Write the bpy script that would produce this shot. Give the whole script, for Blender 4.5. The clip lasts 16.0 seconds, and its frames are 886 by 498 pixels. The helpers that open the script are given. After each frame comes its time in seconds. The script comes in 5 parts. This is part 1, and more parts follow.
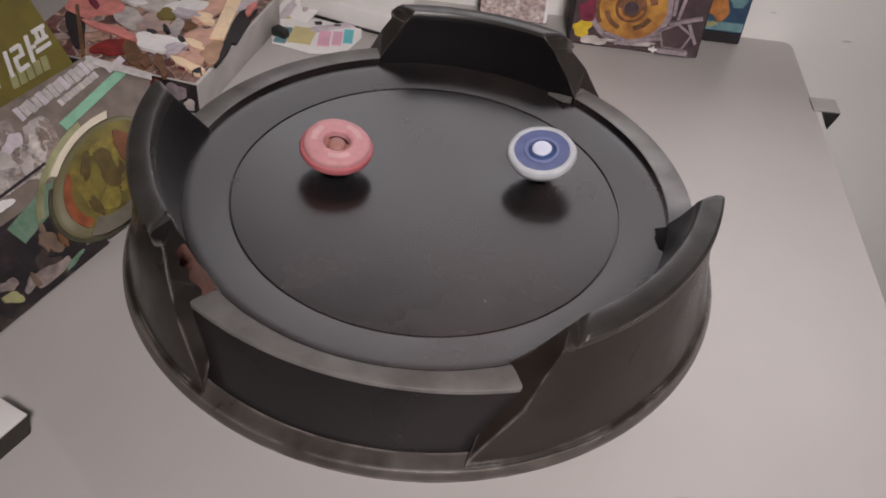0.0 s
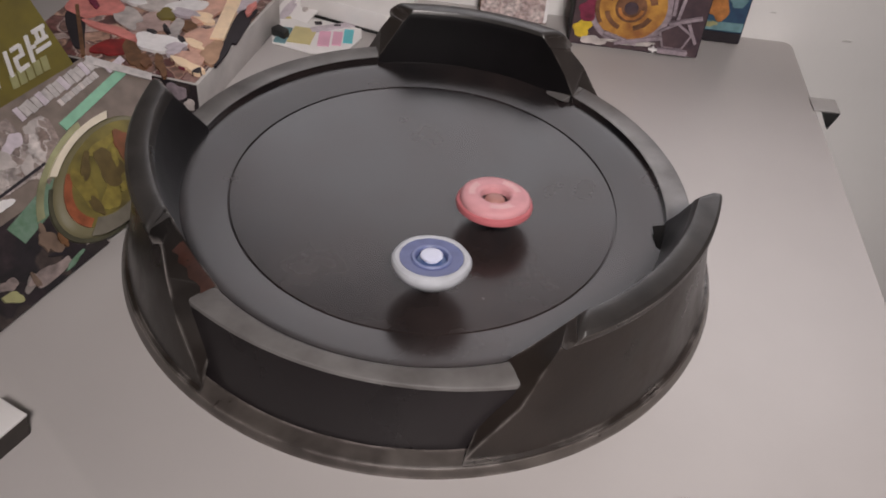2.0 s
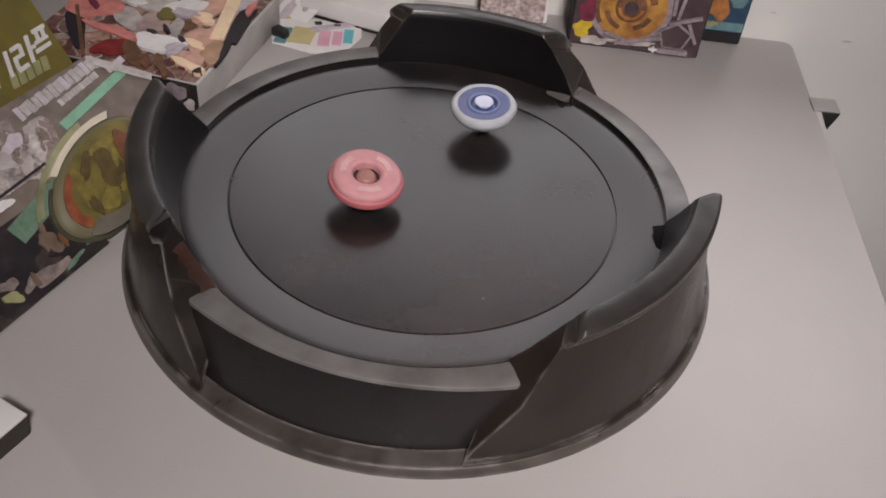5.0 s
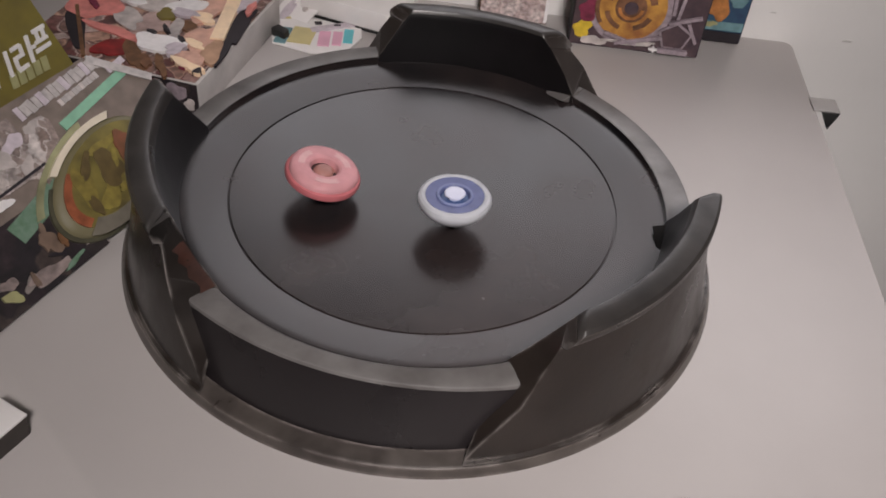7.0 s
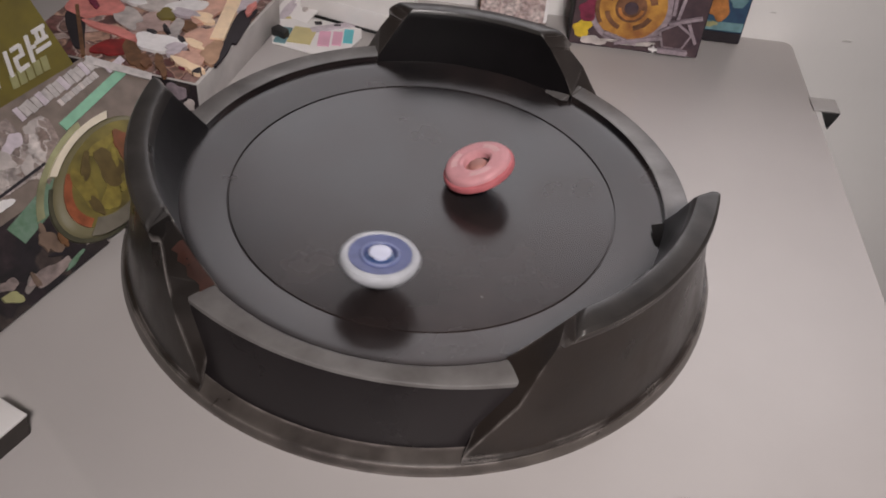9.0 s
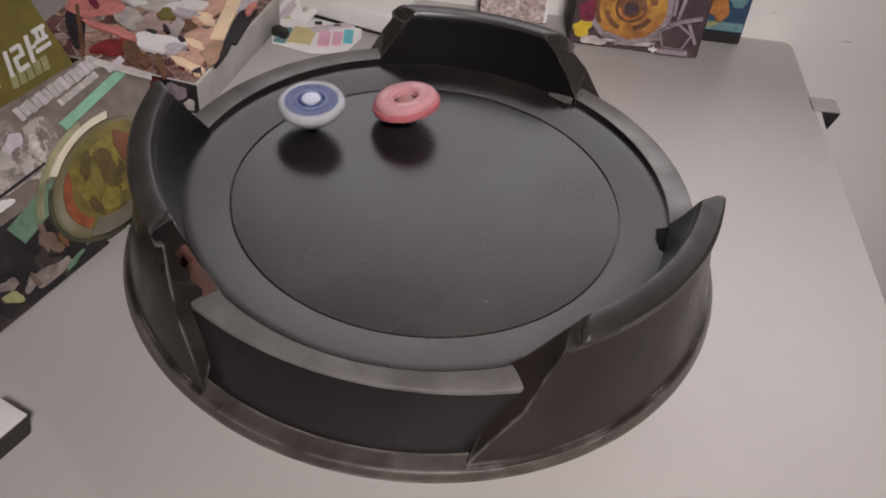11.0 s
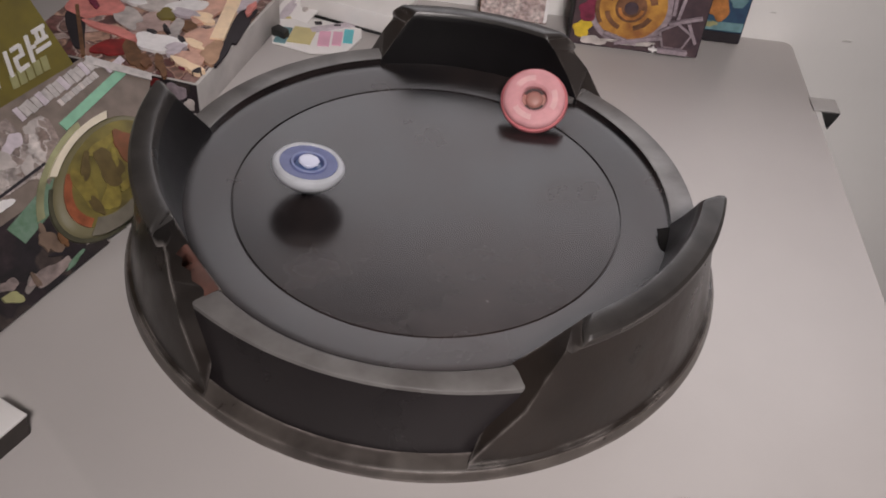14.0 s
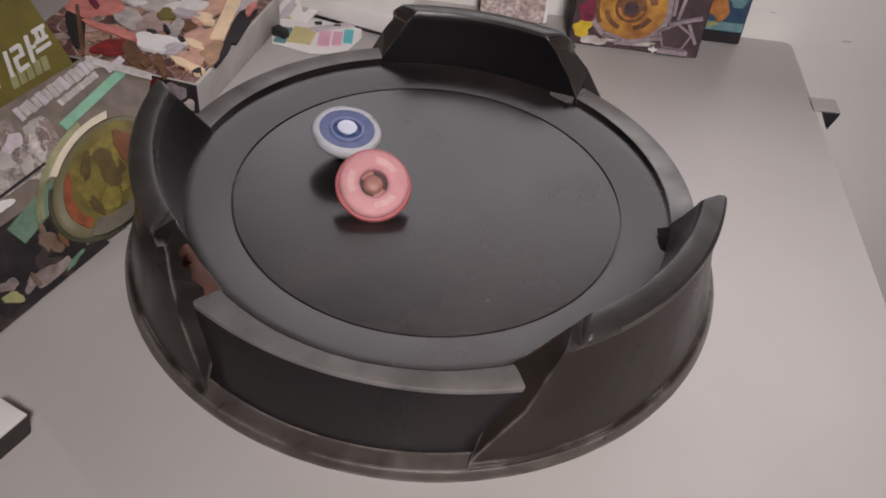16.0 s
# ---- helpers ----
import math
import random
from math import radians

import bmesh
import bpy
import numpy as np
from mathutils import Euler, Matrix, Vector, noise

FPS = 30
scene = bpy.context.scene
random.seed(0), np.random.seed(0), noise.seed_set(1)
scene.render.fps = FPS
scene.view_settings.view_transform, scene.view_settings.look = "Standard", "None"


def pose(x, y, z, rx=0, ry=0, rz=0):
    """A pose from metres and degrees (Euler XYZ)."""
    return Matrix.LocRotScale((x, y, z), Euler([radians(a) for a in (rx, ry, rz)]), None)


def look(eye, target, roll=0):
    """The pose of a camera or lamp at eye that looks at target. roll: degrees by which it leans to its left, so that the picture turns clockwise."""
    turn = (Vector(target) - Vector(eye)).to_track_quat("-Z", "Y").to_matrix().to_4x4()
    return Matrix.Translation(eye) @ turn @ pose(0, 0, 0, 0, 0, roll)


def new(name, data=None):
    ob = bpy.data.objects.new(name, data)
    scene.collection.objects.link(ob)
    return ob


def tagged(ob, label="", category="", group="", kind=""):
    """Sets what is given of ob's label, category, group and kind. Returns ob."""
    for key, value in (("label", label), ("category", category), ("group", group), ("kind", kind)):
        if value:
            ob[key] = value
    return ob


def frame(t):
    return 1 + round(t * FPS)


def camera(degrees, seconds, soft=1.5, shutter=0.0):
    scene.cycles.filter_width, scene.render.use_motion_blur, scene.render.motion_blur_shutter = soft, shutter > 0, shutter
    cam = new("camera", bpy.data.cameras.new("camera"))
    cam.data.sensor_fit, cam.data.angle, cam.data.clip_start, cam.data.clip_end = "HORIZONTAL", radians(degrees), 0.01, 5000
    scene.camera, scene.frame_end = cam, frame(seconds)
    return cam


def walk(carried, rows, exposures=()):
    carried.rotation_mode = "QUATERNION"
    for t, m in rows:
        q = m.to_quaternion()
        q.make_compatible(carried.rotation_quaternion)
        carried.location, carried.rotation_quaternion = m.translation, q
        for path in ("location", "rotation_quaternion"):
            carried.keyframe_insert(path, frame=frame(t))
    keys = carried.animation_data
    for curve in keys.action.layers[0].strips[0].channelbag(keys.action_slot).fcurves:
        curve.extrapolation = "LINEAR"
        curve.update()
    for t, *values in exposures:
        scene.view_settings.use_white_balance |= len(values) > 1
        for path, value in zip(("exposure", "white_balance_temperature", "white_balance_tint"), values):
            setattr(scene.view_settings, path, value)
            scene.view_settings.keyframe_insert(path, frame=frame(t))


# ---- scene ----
cam = camera(51.8, 16.0, soft=1.8, shutter=0.08)
EYE = look((0.0, -0.4555, 0.3997), (0.01507, -0.01074, -0.00272), 5.75)
walk(cam, [(0.0, EYE), (16.0, EYE)], exposures=[(0.0, 0.0), (16.0, 0.0)])

# ---- light: a window over the table and a ceiling lamp, in a closed room ----
world = bpy.data.worlds.new("room_air")
world.use_nodes = True
world.node_tree.nodes["Background"].inputs[0].default_value = (0.9, 0.9, 0.9, 1)
world.node_tree.nodes["Background"].inputs[1].default_value = 0.02
scene.world = world
YAW = -4.0
TF = pose(0, 0, 0, 0, 0, YAW)
LAMP_AT = (0.22, -1.30, 1.36)
lamp_data = bpy.data.lights.new("ceiling_lamp_light", "AREA")
lamp_data.shape, lamp_data.size, lamp_data.size_y = "RECTANGLE", 0.26, 0.26
lamp_data.energy, lamp_data.color = 2.14, (1.0, 0.925, 0.905)
lamp_light = new("ceiling_lamp_light", lamp_data)
lamp_data.spread = radians(42)
LAMP_POSE = look(LAMP_AT, (0.14, -0.07, 0.0))
lamp_light.matrix_world = LAMP_POSE @ pose(0, 0, -0.006)
# the window's daylight: an area lamp in its opening
WX0, WX1, WZ0, WZ1 = -0.27, 0.72, 0.15, 0.42
day_data = bpy.data.lights.new("window_light", "AREA")
day_data.shape, day_data.size, day_data.size_y = "RECTANGLE", WX1 - WX0 - 0.04, WZ1 - WZ0 - 0.04
day_data.energy, day_data.color = 1.74, (1.0, 0.950, 0.990)
day_light = new("window_light", day_data)
day_light.matrix_world = TF @ pose((WX0 + WX1) / 2, 0.410, (WZ0 + WZ1) / 2, -90)


# ---- materials ----
def mat(name, color, rough=0.5, metal=0.0, var=0.12, scale=60.0, bump=0.0, bump_scale=400.0, second=None, coat=0.0, rvar=0.0,
        transmission=0.0):
    m = bpy.data.materials.new(name)
    m.use_nodes = True
    nt = m.node_tree
    b = nt.nodes["Principled BSDF"]
    b.inputs["Roughness"].default_value = rough
    b.inputs["Metallic"].default_value = metal
    b.inputs["Coat Weight"].default_value = coat
    b.inputs["Transmission Weight"].default_value = transmission
    tc = nt.nodes.new("ShaderNodeTexCoord")
    n1 = nt.nodes.new("ShaderNodeTexNoise")
    n1.inputs["Scale"].default_value, n1.inputs["Detail"].default_value = scale, 6
    n2 = nt.nodes.new("ShaderNodeTexNoise")
    n2.inputs["Scale"].default_value, n2.inputs["Detail"].default_value = scale * 0.13, 3
    add = nt.nodes.new("ShaderNodeMath")
    add.operation = "ADD"
    nt.links.new(tc.outputs["Object"], n1.inputs["Vector"])
    nt.links.new(tc.outputs["Object"], n2.inputs["Vector"])
    nt.links.new(n1.outputs["Fac"], add.inputs[0])
    nt.links.new(n2.outputs["Fac"], add.inputs[1])
    ramp = nt.nodes.new("ShaderNodeMapRange")
    ramp.inputs["From Min"].default_value, ramp.inputs["From Max"].default_value = 0.7, 1.3
    nt.links.new(add.outputs[0], ramp.inputs["Value"])
    mix = nt.nodes.new("ShaderNodeMix")
    mix.data_type = "RGBA"
    other = second or tuple(c * (1 - 2 * var) for c in color)
    mix.inputs["A"].default_value = (*[min(1, c * (1 + var * 0.5)) for c in color], 1)
    mix.inputs["B"].default_value = (*other, 1)
    nt.links.new(ramp.outputs["Result"], mix.inputs["Factor"])
    nt.links.new(mix.outputs["Result"], b.inputs["Base Color"])
    if rvar:
        rr = nt.nodes.new("ShaderNodeMapRange")
        rr.inputs["From Min"].default_value, rr.inputs["From Max"].default_value = 0.3, 0.7
        rr.inputs["To Min"].default_value, rr.inputs["To Max"].default_value = rough - rvar, rough + rvar
        nt.links.new(n1.outputs["Fac"], rr.inputs["Value"])
        nt.links.new(rr.outputs["Result"], b.inputs["Roughness"])
    if bump:
        n3 = nt.nodes.new("ShaderNodeTexNoise")
        n3.inputs["Scale"].default_value, n3.inputs["Detail"].default_value = bump_scale, 4
        nt.links.new(tc.outputs["Object"], n3.inputs["Vector"])
        bp = nt.nodes.new("ShaderNodeBump")
        bp.inputs["Strength"].default_value, bp.inputs["Distance"].default_value = bump, 0.001
        nt.links.new(n3.outputs["Fac"], bp.inputs["Height"])
        nt.links.new(bp.outputs["Normal"], b.inputs["Normal"])
    return m


def art(name, colors, scale=35.0, rough=0.35, warp=0.6, stretch=(1, 1, 1)):
    """Printed artwork: irregular patches of the given colours, with dark outlines between them."""
    m = bpy.data.materials.new(name)
    m.use_nodes = True
    nt = m.node_tree
    b = nt.nodes["Principled BSDF"]
    b.inputs["Roughness"].default_value = rough
    tc = nt.nodes.new("ShaderNodeTexCoord")
    mp = nt.nodes.new("ShaderNodeMapping")
    mp.inputs["Scale"].default_value = stretch
    nz = nt.nodes.new("ShaderNodeTexNoise")
    nz.inputs["Scale"].default_value, nz.inputs["Detail"].default_value = scale * 0.7, 4
    mixv = nt.nodes.new("ShaderNodeVectorMath")
    mixv.operation = "MULTIPLY_ADD"
    mixv.inputs[1].default_value = (warp / scale * 3,) * 3
    vo = nt.nodes.new("ShaderNodeTexVoronoi")
    vo.feature = "SMOOTH_F1"
    vo.inputs["Smoothness"].default_value = 0.35
    vo.inputs["Scale"].default_value = scale
    vo.inputs["Randomness"].default_value = 1
    nt.links.new(tc.outputs["Object"], mp.inputs["Vector"])
    nt.links.new(mp.outputs["Vector"], nz.inputs["Vector"])
    nt.links.new(nz.outputs["Color"], mixv.inputs[0])
    nt.links.new(mp.outputs["Vector"], mixv.inputs[2])
    nt.links.new(mixv.outputs["Vector"], vo.inputs["Vector"])
    sep = nt.nodes.new("ShaderNodeSeparateColor")
    nt.links.new(vo.outputs["Color"], sep.inputs["Color"])
    cr = nt.nodes.new("ShaderNodeValToRGB")
    cr.color_ramp.interpolation = "LINEAR"
    while len(cr.color_ramp.elements) < len(colors):
        cr.color_ramp.elements.new(0.5)
    for i, c in enumerate(colors):
        cr.color_ramp.elements[i].position = i / len(colors)
        cr.color_ramp.elements[i].color = (*c, 1)
    nt.links.new(sep.outputs["Red"], cr.inputs["Fac"])
    n2 = nt.nodes.new("ShaderNodeTexNoise")
    n2.inputs["Scale"].default_value, n2.inputs["Detail"].default_value = scale * 2.5, 5
    nt.links.new(tc.outputs["Object"], n2.inputs["Vector"])
    mr = nt.nodes.new("ShaderNodeMapRange")
    mr.inputs["From Min"].default_value, mr.inputs["From Max"].default_value = 0.3, 0.7
    mr.inputs["To Min"].default_value, mr.inputs["To Max"].default_value = 0.45, 1.2
    nt.links.new(n2.outputs["Fac"], mr.inputs["Value"])
    mul = nt.nodes.new("ShaderNodeVectorMath")
    mul.operation = "SCALE"
    nt.links.new(cr.outputs["Color"], mul.inputs[0])
    nt.links.new(mr.outputs["Result"], mul.inputs["Scale"])
    nt.links.new(mul.outputs["Vector"], b.inputs["Base Color"])
    return m


BLACK = mat("black_plastic", (0.010, 0.0092, 0.0092), 0.23, var=0.25, scale=40, bump=0.015, bump_scale=900, rvar=0.025)
BLACK.node_tree.nodes["Principled BSDF"].inputs["Specular IOR Level"].default_value = 0.55
SCUFFED = mat("scuffed_black_plastic", (0.007, 0.0060, 0.0056), 0.35, var=0.3, scale=34, second=(0.025, 0.0185, 0.0155), bump=0.30, bump_scale=60, rvar=0.12)
# bowl: the brown mottle is painted in for warm reflections of the room
BOWL = mat("reflection_mottled_plastic", (0.008, 0.0080, 0.0090), 0.23, var=0.25, scale=22, second=(0.029, 0.0210, 0.0200), bump=0.02, bump_scale=700, rvar=0.05)
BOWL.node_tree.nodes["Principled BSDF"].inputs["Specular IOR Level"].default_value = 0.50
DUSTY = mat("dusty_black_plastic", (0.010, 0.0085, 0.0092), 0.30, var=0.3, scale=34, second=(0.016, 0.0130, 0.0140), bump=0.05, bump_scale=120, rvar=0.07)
SCUFFED_FOOT = mat("scuffed_foot_plastic", (0.028, 0.023, 0.021), 0.36, var=0.3, scale=60, second=(0.098, 0.084, 0.075), bump=0.05, bump_scale=500, rvar=0.1)
# worn rim grey, raised well above the skirt to imitate the window's sheen
WORN_SHEEN = mat("worn_sheen_plastic", (0.165, 0.158, 0.155), 0.36, var=0.35, scale=40, second=(0.070, 0.063, 0.060), bump=0.05, bump_scale=500, rvar=0.08)


def edge_wear(m, colour, radius=0.0028, amount=0.9):
    """Pale rubbed edges, broken up by noise."""
    nt = m.node_tree
    bs = nt.nodes["Principled BSDF"]
    old = bs.inputs["Base Color"].links[0].from_socket
    bev = nt.nodes.new("ShaderNodeBevel")
    bev.samples = 4
    bev.inputs["Radius"].default_value = radius
    geo = nt.nodes.new("ShaderNodeNewGeometry")
    dot = nt.nodes.new("ShaderNodeVectorMath")
    dot.operation = "DOT_PRODUCT"
    nt.links.new(bev.outputs["Normal"], dot.inputs[0])
    nt.links.new(geo.outputs["Normal"], dot.inputs[1])
    rng = nt.nodes.new("ShaderNodeMapRange")
    rng.inputs["From Min"].default_value, rng.inputs["From Max"].default_value = 0.995, 0.94
    rng.inputs["To Max"].default_value = amount
    nt.links.new(dot.outputs["Value"], rng.inputs["Value"])
    tc = nt.nodes.new("ShaderNodeTexCoord")
    nz = nt.nodes.new("ShaderNodeTexNoise")
    nz.inputs["Scale"].default_value, nz.inputs["Detail"].default_value = 55, 5
    nt.links.new(tc.outputs["Object"], nz.inputs["Vector"])
    br = nt.nodes.new("ShaderNodeMapRange")
    br.inputs["From Min"].default_value, br.inputs["From Max"].default_value = 0.40, 0.62
    nt.links.new(nz.outputs["Fac"], br.inputs["Value"])
    mul = nt.nodes.new("ShaderNodeMath")
    mul.operation = "MULTIPLY"
    nt.links.new(rng.outputs["Result"], mul.inputs[0])
    nt.links.new(br.outputs["Result"], mul.inputs[1])
    mx = nt.nodes.new("ShaderNodeMix")
    mx.data_type = "RGBA"
    mx.inputs["B"].default_value = (*colour, 1)
    nt.links.new(mul.outputs[0], mx.inputs["Factor"])
    nt.links.new(old, mx.inputs["A"])
    nt.links.new(mx.outputs["Result"], bs.inputs["Base Color"])


edge_wear(SCUFFED, (0.20, 0.18, 0.17))
edge_wear(SCUFFED_FOOT, (0.22, 0.19, 0.18))
edge_wear(WORN_SHEEN, (0.18, 0.173, 0.168), 0.0016, 0.6)
TABLE = mat("table_laminate", (0.46, 0.43, 0.42), 0.40, var=0.02, scale=25, bump=0.03, bump_scale=700)
EDGE = mat("table_edging", (0.42, 0.39, 0.375), 0.5, var=0.06)
WALL = mat("wall_paint", (0.80, 0.78, 0.765), 0.75, var=0.04, scale=9, bump=0.15, bump_scale=160)
ROOM = mat("room_paint", (0.34, 0.285, 0.26), 0.8, var=0.06, scale=6)
FLOORING = mat("dark_flooring", (0.12, 0.09, 0.07), 0.5, var=0.2, scale=12)
CEIL = mat("ceiling_paint", (0.75, 0.74, 0.72), 0.85, var=0.03, scale=8)
STEEL = mat("bracket_metal", (0.45, 0.43, 0.42), 0.45, metal=0.3, var=0.06)
DARK = mat("dark_plastic", (0.02, 0.02, 0.02), 0.6)
WHITE = mat("white_card", (0.78, 0.75, 0.74), 0.55, var=0.05, scale=40)
SHADE = bpy.data.materials.new("lamp_diffuser")
SHADE.use_nodes = True
SHADE.node_tree.nodes["Principled BSDF"].inputs["Emission Color"].default_value = (1.0, 0.93, 0.87, 1)
SHADE.node_tree.nodes["Principled BSDF"].inputs["Emission Strength"].default_value = 4.0


# ---- mesh helpers ----
def finish(bm, sharp=32):
    bm.normal_update()
    for f in bm.faces:
        f.smooth = True
    for ed in bm.edges:
        if len(ed.link_faces) == 2 and ed.calc_face_angle(0) > radians(sharp):
            ed.smooth = False


def part(name, bm, material, parent=None, label="", at=None, sharp=32):
    finish(bm, sharp)
    me = bpy.data.meshes.new(name)
    bm.to_mesh(me)
    bm.free()
    me.materials.append(material)
    ob = new(name, me)
    if parent is not None:
        ob.parent = parent
    if at is not None:
        ob.matrix_basis = at
    if label:
        tagged(ob, label)
    return ob


def box_bm(sx, sy, sz, bevel=0.0, at=(0, 0, 0), segments=2):
    """A box with its base centre at the origin."""
    bm = bmesh.new()
    bmesh.ops.create_cube(bm, size=1)
    for v in bm.verts:
        v.co = Vector((v.co.x * sx + at[0], v.co.y * sy + at[1], (v.co.z + 0.5) * sz + at[2]))
    if bevel:
        bmesh.ops.bevel(bm, geom=bm.edges[:], offset=bevel, segments=segments, affect="EDGES", profile=0.5)
    return bm


def prism(points, depth, bevel=0.0, z=0.0):
    """A flat outline in x and y, from z up to z + depth."""
    bm = bmesh.new()
    f = bm.faces.new([bm.verts.new((x, y, z)) for x, y in points])
    bm.normal_update()
    if f.normal.z < 0:
        f.normal_flip()
    top = bmesh.ops.extrude_face_region(bm, geom=[f])
    for v in [g for g in top["geom"] if isinstance(g, bmesh.types.BMVert)]:
        v.co.z += depth
    f.normal_flip()
    bmesh.ops.recalc_face_normals(bm, faces=bm.faces[:])
    if bevel:
        bmesh.ops.bevel(bm, geom=bm.edges[:], offset=bevel, segments=2, affect="EDGES", profile=0.5)
    return bm


def lathe(profile, n=64, wobble=None, closed=False, size=1.0):
    """Turn a profile of (r, z) about the z axis."""
    bm = bmesh.new()
    rings = []
    for r, z in [(r * size, z * size) for r, z in profile]:
        if r < 1e-6:
            rings.append([bm.verts.new((0, 0, z))])
            continue
        row = []
        for i in range(n):
            a = 2 * math.pi * i / n
            k = wobble(a, r) if wobble else 1.0
            row.append(bm.verts.new((r * k * math.cos(a), r * k * math.sin(a), z)))
        rings.append(row)
    pairs = list(zip(rings, rings[1:] + ([rings[0]] if closed else [])))
    if not closed:
        pairs = pairs[:len(rings) - 1]
    for p, q in pairs:
        for i in range(n):
            j = (i + 1) % n
            if len(p) == 1 and len(q) == 1:
                continue
            if len(p) == 1:
                bm.faces.new((p[0], q[i], q[j]))
            elif len(q) == 1:
                bm.faces.new((p[j], p[i], q[0]))
            else:
                bm.faces.new((p[i], q[i], q[j], p[j]))
    bmesh.ops.recalc_face_normals(bm, faces=bm.faces[:])
    return bm


def disc_pts(r, n=28, cx=0.0, cy=0.0, a0=0.0, a1=360.0, sy=1.0):
    full = abs(a1 - a0) >= 360
    k = n if full else n + 1
    return [(cx + r * math.cos(radians(a0 + (a1 - a0) * i / n)), cy + sy * r * math.sin(radians(a0 + (a1 - a0) * i / n))) for i in range(k)]


def arc_band(r0, r1, a0, a1, n=20):
    return disc_pts(r1, n, 0, 0, a0, a1) + disc_pts(r0, n, 0, 0, a0, a1)[::-1]


# ---- the room ----
room_spec = [("wall_south", ROOM, (3.4, 0.12, 2.30), (0.2, -2.6, -0.78)),
             ("wall_east", ROOM, (0.12, 2.871, 2.30), (1.96, -1.1045, -0.78)),
             ("wall_west", ROOM, (0.12, 2.871, 2.30), (-1.56, -1.1045, -0.78)),
             ("floor", FLOORING, (3.64, 3.111, 0.05), (0.2, -1.1045, -0.83)),
             ("ceiling", CEIL, (3.64, 3.111, 0.06), (0.2, -1.1045, 1.52))]
for nm, ma, size, at in room_spec:
    ob = part(nm, box_bm(*size), ma, at=TF @ pose(*at))
    tagged(ob, {"floor": "dark wooden floor of the room",
                "ceiling": "plain white painted ceiling"}.get(nm, "plain greyish painted room wall"), nm.split("_")[0], kind="structure")

def wall_with_opening():
    bm = bmesh.new()
    for x0, x1, z0, z1 in ((-1.5, WX0, -0.78, 1.52), (WX1, 1.9, -0.78, 1.52), (WX0, WX1, -0.78, WZ0), (WX0, WX1, WZ1, 1.52)):
        piece = bmesh.ops.create_cube(bm, size=1)["verts"]
        for v in piece:
            v.co = Vector((x0 + (v.co.x + 0.5) * (x1 - x0), 0.391 + v.co.y * 0.12, z0 + (v.co.z + 0.5) * (z1 - z0)))
    return bm


tagged(part("wall_north", wall_with_opening(), WALL, at=TF), "white painted wall with small scuff marks", "wall", kind="structure")
window_1 = tagged(new("window_1"), "white framed window above the table", "window", kind="structure")
window_1.matrix_basis = TF
for x0, x1, z0, z1 in ((WX0, WX0 + 0.03, WZ0, WZ1), (WX1 - 0.03, WX1, WZ0, WZ1), (WX0 + 0.03, WX1 - 0.03, WZ0, WZ0 + 0.03), (WX0 + 0.03, WX1 - 0.03, WZ1 - 0.03, WZ1)):
    part("window_frame", box_bm(x1 - x0, 0.04, z1 - z0, 0.002, at=((x0 + x1) / 2, 0.381, z0)), WHITE, window_1)
part("window_sill", box_bm(WX1 - WX0 + 0.06, 0.03, 0.02, 0.003, at=((WX0 + WX1) / 2, 0.3165, WZ0 - 0.02)), WHITE, window_1)

lamp = tagged(new("ceiling_spotlight"), "white shaded lamp hanging from the ceiling, switched on", "lamp")
lamp.matrix_basis = LAMP_POSE
part("shade", lathe([(0.06, 0.16), (0.10, 0.14), (0.20, -0.003), (0.204, -0.003), (0.104, 0.146), (0.06, 0.166)], 40, closed=True), WHITE, lamp)
part("diffuser", box_bm(0.27, 0.27, 0.010, 0.003), SHADE, lamp, "glowing white diffuser")
part("socket", box_bm(0.10, 0.10, 0.06, 0.01, at=(0, 0, 0.13)), WHITE, lamp)

# table: grey laminate, rounded corner, stands against the wall
desk = tagged(new("table"), "large grey laminate table against the white wall", "table")
desk.matrix_basis = TF
TR, TB, TL, TN = 0.304, 0.328, -0.75, -0.62


def table_outline(inset=0.0, rad=0.009):
    pts = []
    for cx, cy, a in ((TR, TB, 0), (TL, TB, 90), (TL, TN, 180), (TR, TN, 270)):
        ix = cx - (rad + inset) * (1 if cx == TR else -1)
        iy = cy - (rad + inset) * (1 if cy == TB else -1)
        pts += disc_pts(rad, 6, ix, iy, a, a + 90)
    return pts


part("tabletop", prism(table_outline(), 0.028, 0.0007, z=-0.028), TABLE, desk)
for lx in (TL + 0.08, TR - 0.08):
    for ly in (TN + 0.08, TB - 0.08):
        part("leg", box_bm(0.045, 0.045, 0.749, 0.003, at=(lx, ly, -0.778)), EDGE, desk)

# ---- the stadium ----
stadium = tagged(new("spinning_top_stadium"), "round black plastic battle stadium with three raised walls on the table", "toy stadium")


def floor_height(r):
    if r < 0.1215:
        return 0.0304 + 0.0048 * (r / 0.1215) ** 2
    return 0.0354 + (min(r, 0.15) - 0.1230) * 0.155


# each wall: its ends in degrees at the top, at the rim and at the foot, and its height at both ends
WALLS = (((59.5, 99.0), (47.5, 106.3), (41.0, 113.0), (0.0775, 0.0775), (0.0, 0.0)),
         ((-60.5, -13.0), (-71.0, -8.0), (-81.0, -3.0), (0.0790, 0.0825), (0.0, 0.002)),
         ((170.5, 213.0), (164.5, 225.0), (158.0, 233.7), (0.0850, 0.0790), (0.004, 0.0)))


